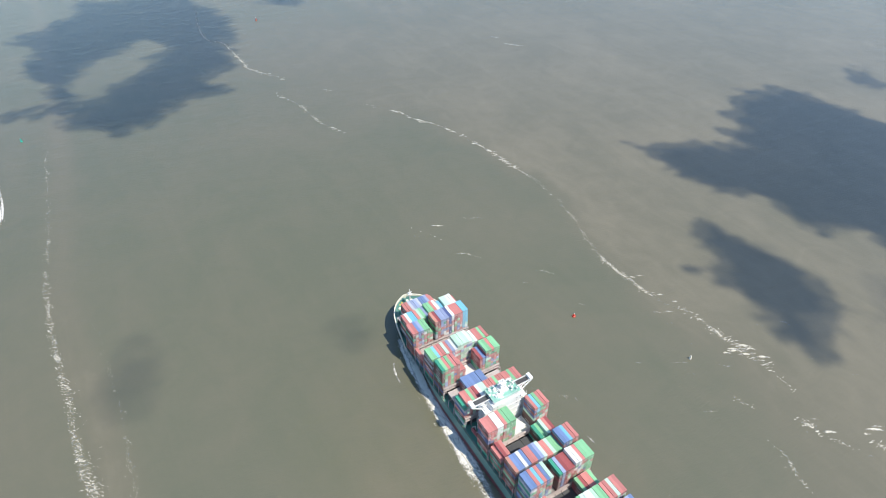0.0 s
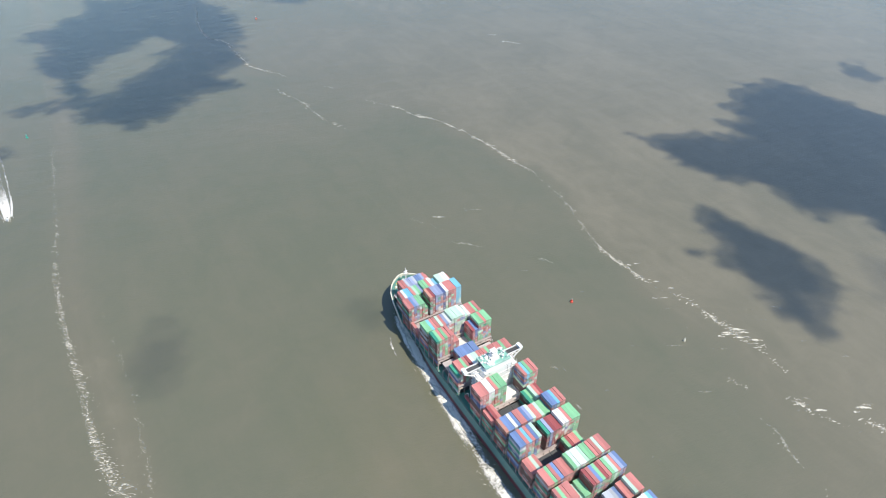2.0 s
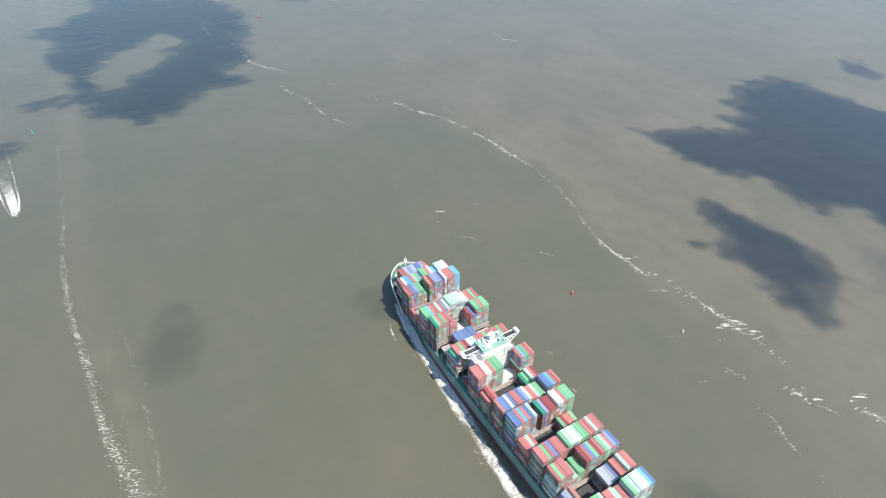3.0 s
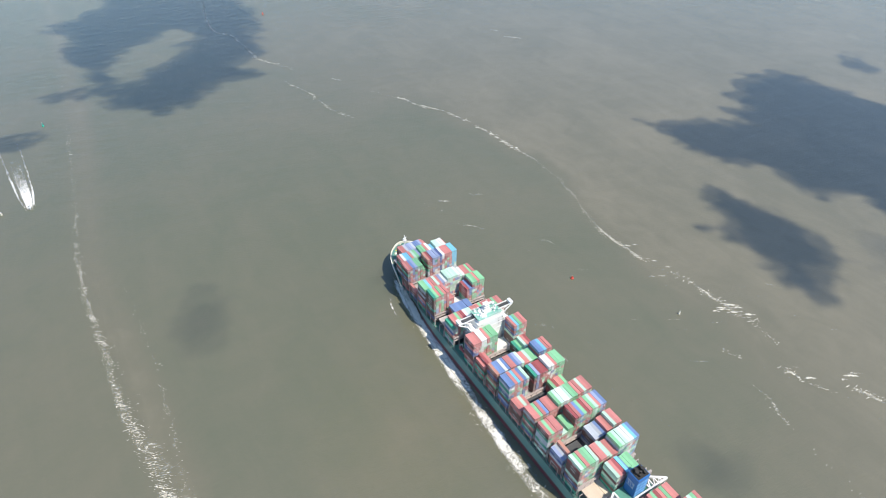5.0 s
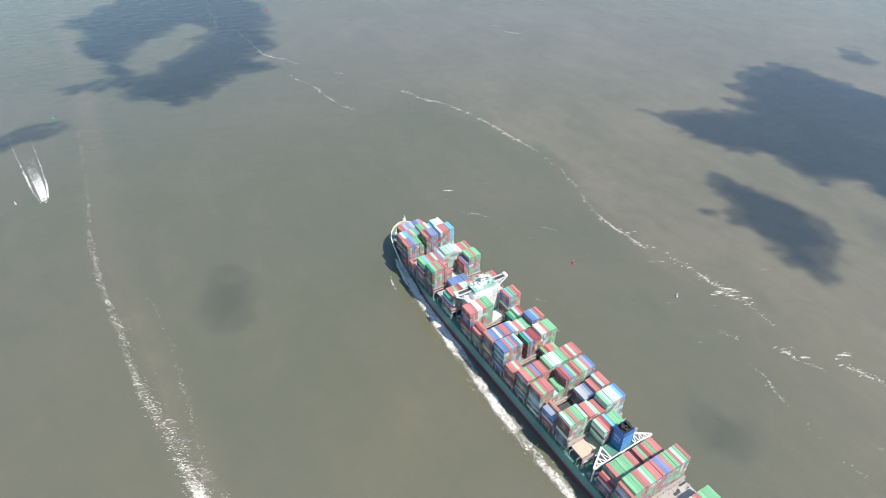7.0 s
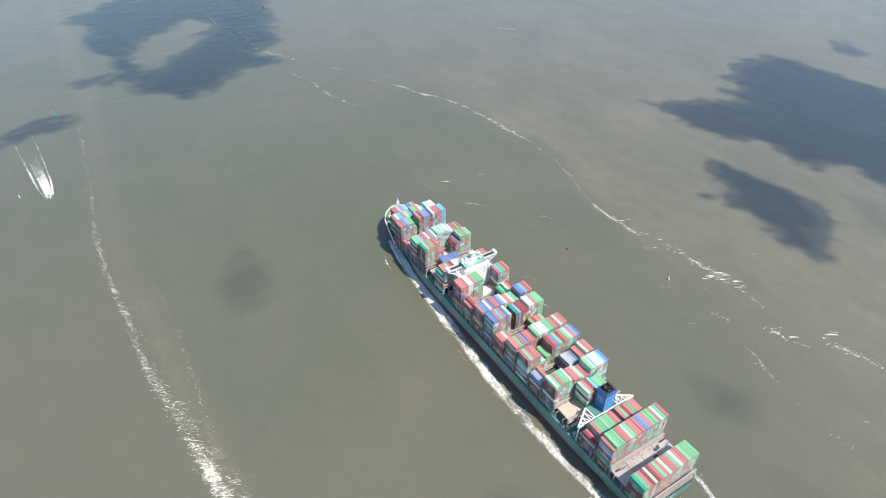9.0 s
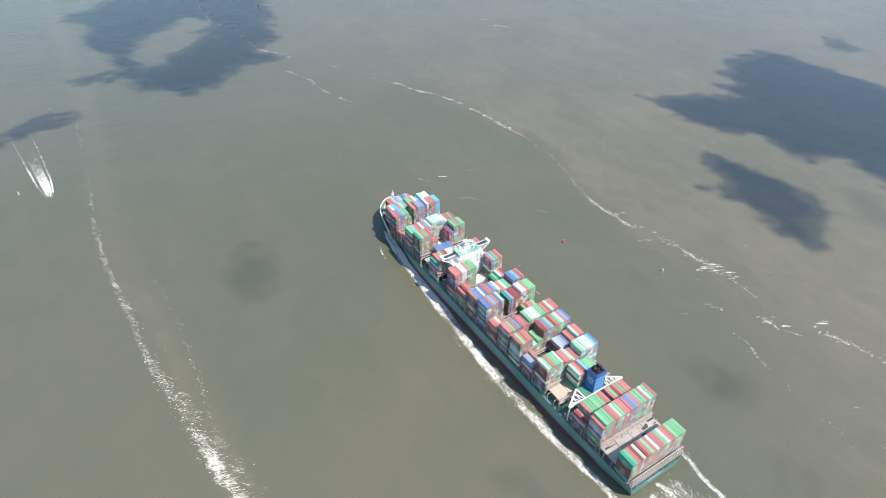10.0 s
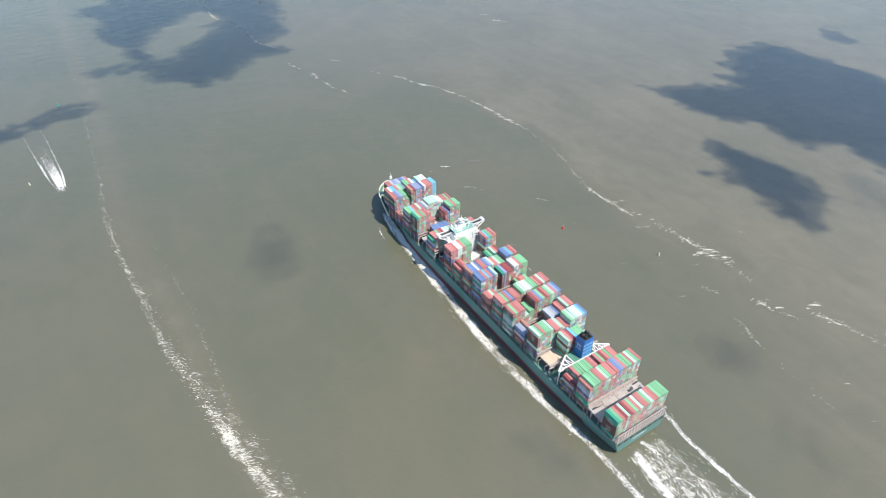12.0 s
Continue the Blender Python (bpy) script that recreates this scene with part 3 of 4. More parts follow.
def build_bridge():
    house = new("bridge_house")
    house.parent = ship
    tagged(house, "white accommodation block with full-width bridge wings")
    xa, xb, hw = -143.2, -131.5, 12.0
    bm = bmesh.new()
    box(bm, xa, xb, -hw, hw, DECK_Z, 45.4, 0.15)
    for k in range(3):
        z = 28 + k * 5.4
        box(bm, xa - 0.25, xb + 0.15, -hw - 0.25, hw + 0.25, z, z + 0.16)
    part("accommodation_block", bm, WHITE, house)
    # side galleries
    for s in (1, -1):
        bm = bmesh.new()
        for k in range(8):
            z = 14.5 + k * 3.6
            box(bm, xa + 1, xb - 2, s * hw, s * (hw + 5.2), z, z + 0.2)
            for j in range(4):
                x = xa + 1.2 + j * 2.8
                beam(bm, (x, s * (hw + 5), z), (x, s * (hw + 5), z + 3.6), 0.22)
            box(bm, xa + 1, xb - 2, s * (hw + 5.0), s * (hw + 5.1), z + 1.0, z + 1.1)
            beam(bm, (xa + 1.5, s * (hw + 3.6), z), (xb - 3, s * (hw + 3.6), z + 3.5), 0.6)
            beam(bm, (xa + 1.5, s * (hw + 2.2), z), (xb - 3, s * (hw + 2.2), z + 3.5), 0.3)
            box(bm, xa + 0.6, xa + 1.0, s * hw, s * (hw + 5.4), z, z + 1.1)
        part("side_gallery", bm, WHITE, house, "white open stair gallery")
    for k in range(3):
        for j in range(8):
            if 1 < j < 6:
                continue
            bm = bmesh.new()
            y = -11.2 + j * 3.2
            z = 36 + k * 2.9
            box(bm, xa - 0.07, xa + 0.05, y - 0.32, y + 0.32, z + 1.0, z + 1.75)
            part("window", bm, GLASS, house)
    # wheelhouse
    bm = bmesh.new()
    box(bm, -142.6, -130.6, -10.5, 10.5, 45.4, 48.8, 0.2)
    part("wheelhouse", bm, WHITE, house)
    bm = bmesh.new()
    box(bm, -130.62, -130.5, -10, 10, 46.6, 48.0)
    for s in (1, -1):
        box(bm, -140, -132, s * 10.45, s * 10.58, 46.6, 48.0)
    part("wheelhouse_windows", bm, GLASS, house, "dark band of bridge windows")
    bm = bmesh.new()
    box(bm, -142.9, -130.2, -11, 11, 48.8, 49.1, 0.1)
    part("monkey_island", bm, ROOFGREEN, house, "green painted wheelhouse roof")
    bm = bmesh.new()
    for y in (-10.8, 10.8):
        box(bm, -142.8, -130.3, y - 0.06, y + 0.06, 50.1, 50.2)
    for x in (-142.7, -130.4):
        box(bm, x - 0.06, x + 0.06, -10.8, 10.8, 50.1, 50.2)
    for k in range(10):
        y = -10.8 + k * 2.4
        for x in (-142.7, -130.4):
            beam(bm, (x, y, 49), (x, y, 50.2), 0.1)
    part("railing", bm, WHITE, house)
    for s in (1, -1):
        bm = bmesh.new()
        box(bm, -137.2, -132.6, s * 10.5, s * 25.4, 45.6, 45.95)
        for x in (-137.2, -132.7):
            box(bm, x - 0.1, x + 0.1, s * 10.5, s * 25.4, 45.95, 47.15)
        box(bm, -137.2, -132.6, s * 25.2, s * 25.4, 45.95, 47.15)
        box(bm, -137.6, -132.3, s * 22.8, s * 25.6, 45.9, 48.2, 0.15)
        part("bridge_wing", bm, WHITE, house, "white open bridge wing")
        bm = bmesh.new()
        box(bm, -137.0, -132.9, s * 10.6, s * 22.7, 45.96, 46.0)
        part("wing_deck", bm, DARKSTEEL_SHADE, house, "dark wing deck")
        bm = bmesh.new()
        for x in (-137.0, -132.8):
            beam(bm, (x, s * 24.8, 45.6), (x, s * 12, 36.5), 0.7)
            beam(bm, (x, s * 19.2, 45.6), (x, s * 19.2, 41.2), 0.45)
            beam(bm, (x, s * 19.2, 45.6), (x, s * 12.2, 41.0), 0.45)
        for k in range(4):
            y = 15 + k * 3
            z = 36.5 + (y - 13.5) * 0.8
            beam(bm, (-137, s * y, z), (-132.8, s * y, z), 0.35)
        part("wing_brace", bm, WHITE, house, "white truss under the bridge wing")
    # radar mast
    mast = new("radar_mast")
    mast.parent = house
    bm = bmesh.new()
    for y in (-1.6, 1.6):
        beam(bm, (-137.5, y, 49), (-136.5, y * 0.5, 57.5), 0.4)
        beam(bm, (-134.2, y, 49), (-135.4, y * 0.5, 57.5), 0.4)
    for z in (51.5, 54, 56.5):
        box(bm, -138, -133.6, -2.2, 2.2, z, z + 0.25)
    box(bm, -136.6, -136.1, -4.6, 4.6, 56.9, 57.2)
    tube(bm, (-136, 0, 57), (-136, 0, 61), 0.25, 0.12)
    part("mast_frame", bm, WHITE, mast)
    bm = bmesh.new()
    box(bm, -139.4, -133.2, -3.4, 3.4, 49.0, 51.4, 0.3)
    box(bm, -140.6, -138.6, 2.2, 6.4, 49.0, 51.0, 0.25)
    part("mast_house", bm, WHITE, mast)
    for z, w in ((52.6, 2.6), (55.0, 2.0)):
        bm = bmesh.new()
        box(bm, -133.9, -133.4, -w, w, z, z + 0.5, 0.1)
        part("radar_scanner", bm, WHITE, mast)
    gear = random.Random(17)
    for k in range(22):
        bm = bmesh.new()
        x, y = gear.uniform(-142, -131), gear.choice((-1, 1)) * gear.uniform(3.6, 10.4)
        w, l = gear.uniform(0.25, 0.8), gear.uniform(0.25, 1.3)
        box(bm, x - w, x + w, y - l, y + l, 49.0, 49.0 + gear.uniform(0.5, 1.6), 0.08)
        part("roof_locker", bm, WHITE, house)
    for y in (-9.4, -7.0, 7.4, 9.2):
        bm = bmesh.new()
        tube(bm, (-136, y, 49.0), (-136, y, 55.0), 0.14, 0.07, 8)
        part("whip_aerial", bm, WHITE, house)
    for s in (1, -1):
        boat_bm = bmesh.new()
        rings = [(-143.2, 0.5), (-142.2, 1.25), (-139, 1.45), (-136, 1.25), (-134.6, 0.4)]
        for (xa_, ra), (xb_, rb) in zip(rings, rings[1:]):
            tube(boat_bm, (xa_, s * 22.6, 19.6), (xb_, s * 22.6, 19.6), ra, rb, 14)
        part("lifeboat", boat_bm, MAT["k"], house, "dark red enclosed lifeboat in its davits")
        bm = bmesh.new()
        for x in (-141.6, -136.4):
            beam(bm, (x, s * 20.4, DECK_Z - 0.4), (x, s * 20.8, 22.4), 0.45)
            beam(bm, (x, s * 20.8, 22.4), (x, s * 23.4, 22.9), 0.4)
            beam(bm, (x, s * 20.4, 17.9), (x, s * 23.6, 17.9), 0.35)
        part("davit", bm, WHITE, house, "white lifeboat davit")
    for x, y, r in ((-139, 6.0, 1.1), (-139, -6.0, 1.1), (-133, 4.5, 0.7), (-133.5, -8.0, 0.8), (-140.5, 2.5, 0.6), (-140.8, -8.8, 0.7), (-132, 8.4, 0.6)):
        bm = bmesh.new()
        tube(bm, (x, y, 49.0), (x, y, 50.2), 0.2)
        bmesh.ops.create_uvsphere(bm, u_segments=14, v_segments=9, radius=r, matrix=Matrix.Translation((x, y, 50.2 + r * 0.8)))
        for f in bm.faces:
            f.smooth = True
        part("antenna_dome", bm, WHITE, house)


build_bridge()


def build_funnel():
    casing = new("engine_casing")
    casing.parent = ship
    tagged(casing, "blue funnel block with green deck house and white side cranes")
    bm = bmesh.new()
    box(bm, -305, -294.3, -12, 10, DECK_Z - 0.4, 27.6, 0.15)
    part("casing_house", bm, WHITE, casing)
    bm = bmesh.new()
    box(bm, -305.2, -294.1, -12.2, 10.2, 27.6, 27.9, 0.05)
    part("casing_deck", bm, DECK, casing, "green casing deck")
    x0, x1, y0, y1, zt = -303.4, -294.8, -8.2, 1.8, 46.5
    bm = bmesh.new()
    box(bm, x0, x1, y0, y1, 27.8, zt, 0.3)
    funnel = part("funnel", bm, FUNNEL, casing, "blue funnel with pale blue panels")
    for j in range(3):
        for k in range(4):
            bm = bmesh.new()
            y = y0 + 1.0 + j * 3.1
            box(bm, x0 - 0.06, x0 + 0.1, y, y + 2.6, 28.4 + k * 3.9, 31.2 + k * 3.9, 0.02)
            part("louvre_panel", bm, PALEBLUE, funnel)
    # company mark, drawn as plain strokes
    bm = bmesh.new()
    for k in range(3):
        x = -301.2 + k * 1.9
        box(bm, x, x + 0.35, y1 - 0.02, y1 + 0.08, 36.6, 39.4)
        box(bm, x, x + 1.3, y1 - 0.02, y1 + 0.08, 39.1, 39.45)
    box(bm, -301.6, -295.8, y1 - 0.02, y1 + 0.08, 40.2, 40.5)
    box(bm, -301.6, -295.8, y1 - 0.02, y1 + 0.08, 35.5, 35.8)
    part("company_mark", bm, WHITE, funnel, "plain white strokes")
    bm = bmesh.new()
    for k, (x, y, r) in enumerate(((-301, -5.4, 0.9), (-298.5, -5.6, 1.2), (-296.4, -5.2, 0.8), (-301, -1.2, 0.8), (-298.6, -0.8, 1.3), (-296.4, -1.2, 0.9), (-299.6, -3.2, 0.7))):
        tube(bm, (x, y, zt - 0.5), (x - 0.3, y, zt + 2.2 + 0.4 * (k % 3)), r, r * 0.95, 14)
    box(bm, x0 + 0.6, x1 - 0.6, y0 + 0.6, y1 - 0.6, zt - 0.2, zt + 0.25)
    part("exhaust_pipes", bm, SOOT_AND_SHADE, casing, "sooty black exhaust pipes")
    # transverse girder with a lightened triangular platform at either end
    bm = bmesh.new()
    box(bm, -305.4, -304.1, -26.6, 25.4, 28.3, 29.8, 0.15)
    part("girder", bm, HATCHW, casing, "long white transverse girder")
    for s, tip, root in ((1, 25.2, 9.8), (-1, -26.4, -11.8)):
        bm = bmesh.new()
        a, b, c = Vector((-294.8, root, 28.8)), Vector((-304.4, root, 28.8)), Vector((-304.4, tip, 28.8))
        beam(bm, a, c, 1.3)
        beam(bm, a, b, 1.0)
        for t in (0.25, 0.5, 0.72):
            beam(bm, a.lerp(c, t), b.lerp(c, t), 0.9)
            beam(bm, a.lerp(c, t), b.lerp(c, t - 0.2), 0.7)
        for t in (0.35, 0.95):
            q = b.lerp(c, t)
            beam(bm, q, (q.x, q.y, DECK_Z - 0.3), 0.8)
        part("side_platform", bm, HATCHW, casing, "white perforated triangular platform")
        rng = random.Random(8 + s)
        for k in range(9):
            bm = bmesh.new()
            x, y = rng.uniform(-311, -292), s * rng.uniform(14, 24)
            w, l, h = rng.uniform(0.5, 1.6), rng.uniform(0.5, 1.6), rng.uniform(1.0, 5.5)
            box(bm, x - w, x + w, y - l, y + l, DECK_Z - 0.4, DECK_Z + h, 0.12)
            part("deck_locker", bm, (WHITE, STEEL, CREAM)[k % 3], casing)
    bm = bmesh.new()
    box(bm, -310.5, -307.8, 22.6, 24.4, DECK_Z - 0.4, DECK_Z + 2.6, 0.5)
    tube(bm, (-309.2, 23.4, DECK_Z + 2.4), (-309.2, 23.4, DECK_Z + 5.2), 0.4)
    beam(bm, (-309.2, 23.4, DECK_Z + 5.0), (-305.6, 24.6, DECK_Z + 6.4), 0.5)
    part("deck_crane", bm, YELLOW, casing, "small yellow deck crane")


build_funnel()


def build_stern():
    bm = bmesh.new()
    box(bm, -366.6, -351.2, -24.2, 24.2, DECK_Z - 0.6, DECK_Z - 0.2)
    for k in range(17):
        y = -24 + k * 3
        beam(bm, (-366.4, y, DECK_Z - 0.5), (-366.4, y, 21.4), 0.35)
        beam(bm, (-364.6, y, DECK_Z - 0.5), (-364.6, y, 21.4), 0.35)
        if k % 2:
            beam(bm, (-366.4, y, DECK_Z), (-366.4, y + 3, 17.6), 0.25)
    for z in (17.6, 21.2):
        box(bm, -366.5, -365.6, -24.4, 24.4, z, z + 0.14)
    for z in (15.1, 18.7):
        box(bm, -366.5, -366.35, -24.4, 24.4, z, z + 0.14)
    part("aft_gallery", bm, STEEL, ship, "primer-coloured open gallery along the transom")
    for k in range(8):
        bm = bmesh.new()
        y = -21.0 + k * 6.0
        # no real recess: a solid black block paints the shade inside the opening
        box(bm, -367.14, -366.4, y - 1.8, y + 1.8, 9.9, 12.7, 0.1)
        for q in (-0.7, 0.9):
            box(bm, -367.3, -367.0, y + q - 0.22, y + q + 0.22, 9.9, 11.6, 0.05, 1)
        part("mooring_port", bm, [SOOT_AND_SHADE, STEEL], ship, "mooring opening in the transom, its inner shade a dark block")
    for k in range(6):
        bm = bmesh.new()
        y = 6.5 - k * 2.4
        box(bm, -367.06, -366.9, y - 0.9, y + 0.9, 7.4, 8.6)
        part("name_bar", bm, WHITE, ship, "plain white bar on the transom")
    for k in range(4):
        bm = bmesh.new()
        y = -24.4 + k * 12.3
        box(bm, -350.6, -336.4, y, y + 12.0, HATCH_Z - 1.4, HATCH_Z - 0.1, 0.1)
        top = max(bm.faces, key=lambda f: f.calc_center_median().z)
        bmesh.ops.inset_region(bm, faces=[top], thickness=0.6, depth=-0.1)
        part("hatch_cover", bm, HATCH, ship, "bare rusty hatch cover")
    # stern coaming, likewise coloured as dark as its shade
    bm = bmesh.new()
    box(bm, -350.4, -336.6, -23.5, 23.5, DECK_Z - 0.3, HATCH_Z - 1.4)
    part("hatch_coaming", bm, DARKSTEEL_SHADE, ship, "steel hatch coaming with its shade painted in")
    rng = random.Random(5)
    for k in range(26):
        bm = bmesh.new()
        x, y = rng.uniform(-349, -338), rng.uniform(-22, 22)
        w, l = rng.uniform(0.3, 0.9), rng.uniform(0.6, 3.2)
        box(bm, x - w, x + w, y - l, y + l, HATCH_Z - 0.2, HATCH_Z + rng.uniform(0.1, 0.6), 0.05)
        part("lashing_gear", bm, (STEEL, DARKSTEEL_SHADE, HATCH)[k % 3], ship)
    bm = bmesh.new()
    beam(bm, (0, 0, DECK_Z - 0.4), (0, 0, HATCH_Z - 0.2), 0.42)
    beam(bm, (0, 0, HATCH_Z - 0.4), (0, -2.6, HATCH_Z - 0.4), 0.4)
    post = bpy.data.meshes.new("stanchion")
    bm.to_mesh(post)
    bm.free()
    post.materials.append(STEEL)
    for s in (1, -1):
        for k in range(44):
            x = -42 - k * 7.3
            if -308 < x < -291 or -146 < x < -129:
                continue
            ob = new("stanchion", post)
            ob.parent = ship
            ob.matrix_basis = pose(x, s * 25.5, 0, 0, 0, 0 if s > 0 else 180)
        bm = bmesh.new()
        box(bm, -362, -42, s * 25.75, s * 25.9, DECK_Z + 0.95, DECK_Z + 1.1)
        part("deck_rail", bm, STEEL, ship)


build_stern()

# ---------------------------------------------------------------- foam that travels with the ship
wash = tagged(new("ship_wash"), "white bow wave and hull wash beside the ship", "foam", kind="stuff")
PORT_EDGE = [(-10, 14), (-20, 20.5), (-37, 23.5), (-59, 25.5), (-86, 28), (-141, 32), (-200, 35.5), (-250, 37), (-319, 34.5), (-341, 32), (-367, 30.5), (-400, 32), (-470, 36)]
foam_strip("port_wash", PORT_EDGE, [7, 13, 17, 17, 17, 17, 17, 16, 13, 12, 11, 10, 10], [1.0, 1.35, 1.35, 1.35, 1.35, 1.3, 1.3, 1.3, 1.25, 1.2, 1.25, 1.2, 1.0], WASH_FOAM, 0.08, 1.2, 1.5, wash, 0, 1)
foam_strip("port_inner_wash", [(-10, 12), (-25, 19), (-50, 23.5), (-90, 28.5), (-140, 30), (-220, 31.5), (-300, 31), (-350, 29), (-372, 28)], [8, 13, 14, 12, 11, 11, 9, 8, 7], [1.5, 1.75, 1.7, 1.5, 1.2, 1.0, 0.95, 0.9, 0.7], LACE_FOAM, 0.11, 1.0, 1.5, wash, 0, 2)
flecks("wash_scraps", PORT_EDGE, [8, 13, 15, 15, 15, 15, 15, 14, 12, 10, 10, 10, 12], [0.8] * 13, SCRAP_FOAM, wash, 71, 0.9, 25, (0.8, 2.6), 0.25, 40.0)
foam_strip("bow_wave_streak", [(-88, -38), (-112, -46), (-132, -60), (-155, -76), (-195, -92)], [4, 6, 7, 7, 6], [1.0, 1.05, 0.9, 0.85, 0.7], LACE_FOAM, 0.16, 2.5, 1.5, wash, 0, 7)
foam_strip("bow_wave_streak", [(-128, -44), (-170, -54), (-215, -66), (-280, -84)], [4, 5, 6, 6], [0.9, 0.9, 0.8, 0.6], LACE_FOAM, 0.18, 2.5, 1.5, wash, 0, 8)
foam_strip("bow_wave_streak", [(-36, 36), (-48, 40), (-62, 42)], [3, 4, 3], [0.9, 1.1, 0.8], WASH_FOAM, 0.17, 1.0, 1.0, wash, 0, 9)
STARBOARD_EDGE = [(-8, -9), (-30, -20), (-60, -29), (-120, -34), (-200, -38), (-300, -38), (-363, -34.5), (-376, -33), (-397, -31), (-440, -32), (-520, -37)]
foam_strip("starboard_wash", STARBOARD_EDGE, [5, 9, 11, 10, 9, 9, 9, 8, 8, 9, 11], [0.9, 1.1, 1.0, 0.8, 0.75, 0.75, 1.0, 1.2, 1.25, 1.15, 0.9], WASH_FOAM, 0.08, 1.6, 1.2, wash, 0, 3)
flecks("wash_scraps", STARBOARD_EDGE[6:], [6, 6, 6, 7, 9], [0.8, 1.0, 1.0, 0.9, 0.7], SCRAP_FOAM, wash, 72, 1.6, 168, (0.8, 2.4), 0.25, 30.0, 0.8)
foam_strip("propeller_wash", [(-366, 0), (-376, 0), (-400, 0), (-440, 0), (-520, 0)], [36, 48, 54, 58, 64], [1.3, 1.36, 1.3, 1.22, 1.15], LACE_FOAM, 0.10, 2.0, 1.5, wash, 0, 4, 3.0)
foam_strip("transom_wash", [(-366, 5), (-371, 7), (-380, 10), (-391, 12.5), (-405, 14), (-425, 16), (-470, 19)], [8, 12, 13, 12, 12, 12, 12], [1.3, 1.5, 1.35, 1.25, 1.2, 1.1, 0.9], WASH_FOAM, 0.14, 1.2, 1.2, wash, 0, 5)
foam_strip("transom_wash", [(-366, 2), (-372, -2), (-385, -3), (-397, -1), (-412, 2), (-440, 5)], [6, 9, 10, 9, 8, 8], [1.2, 1.25, 1.1, 1.05, 1.0, 0.8], WASH_FOAM, 0.17, 1.5, 1.2, wash, 0, 6)
flecks("wake_lace", [(-368, 0), (-390, 0), (-430, 0), (-480, 0)], [30, 56, 62, 66], [0.8, 1.0, 0.9, 0.7], SCRAP_FOAM, wash, 73, 7.0, 174, (0.9, 3.4), 0.22, 34.0, 0.42)

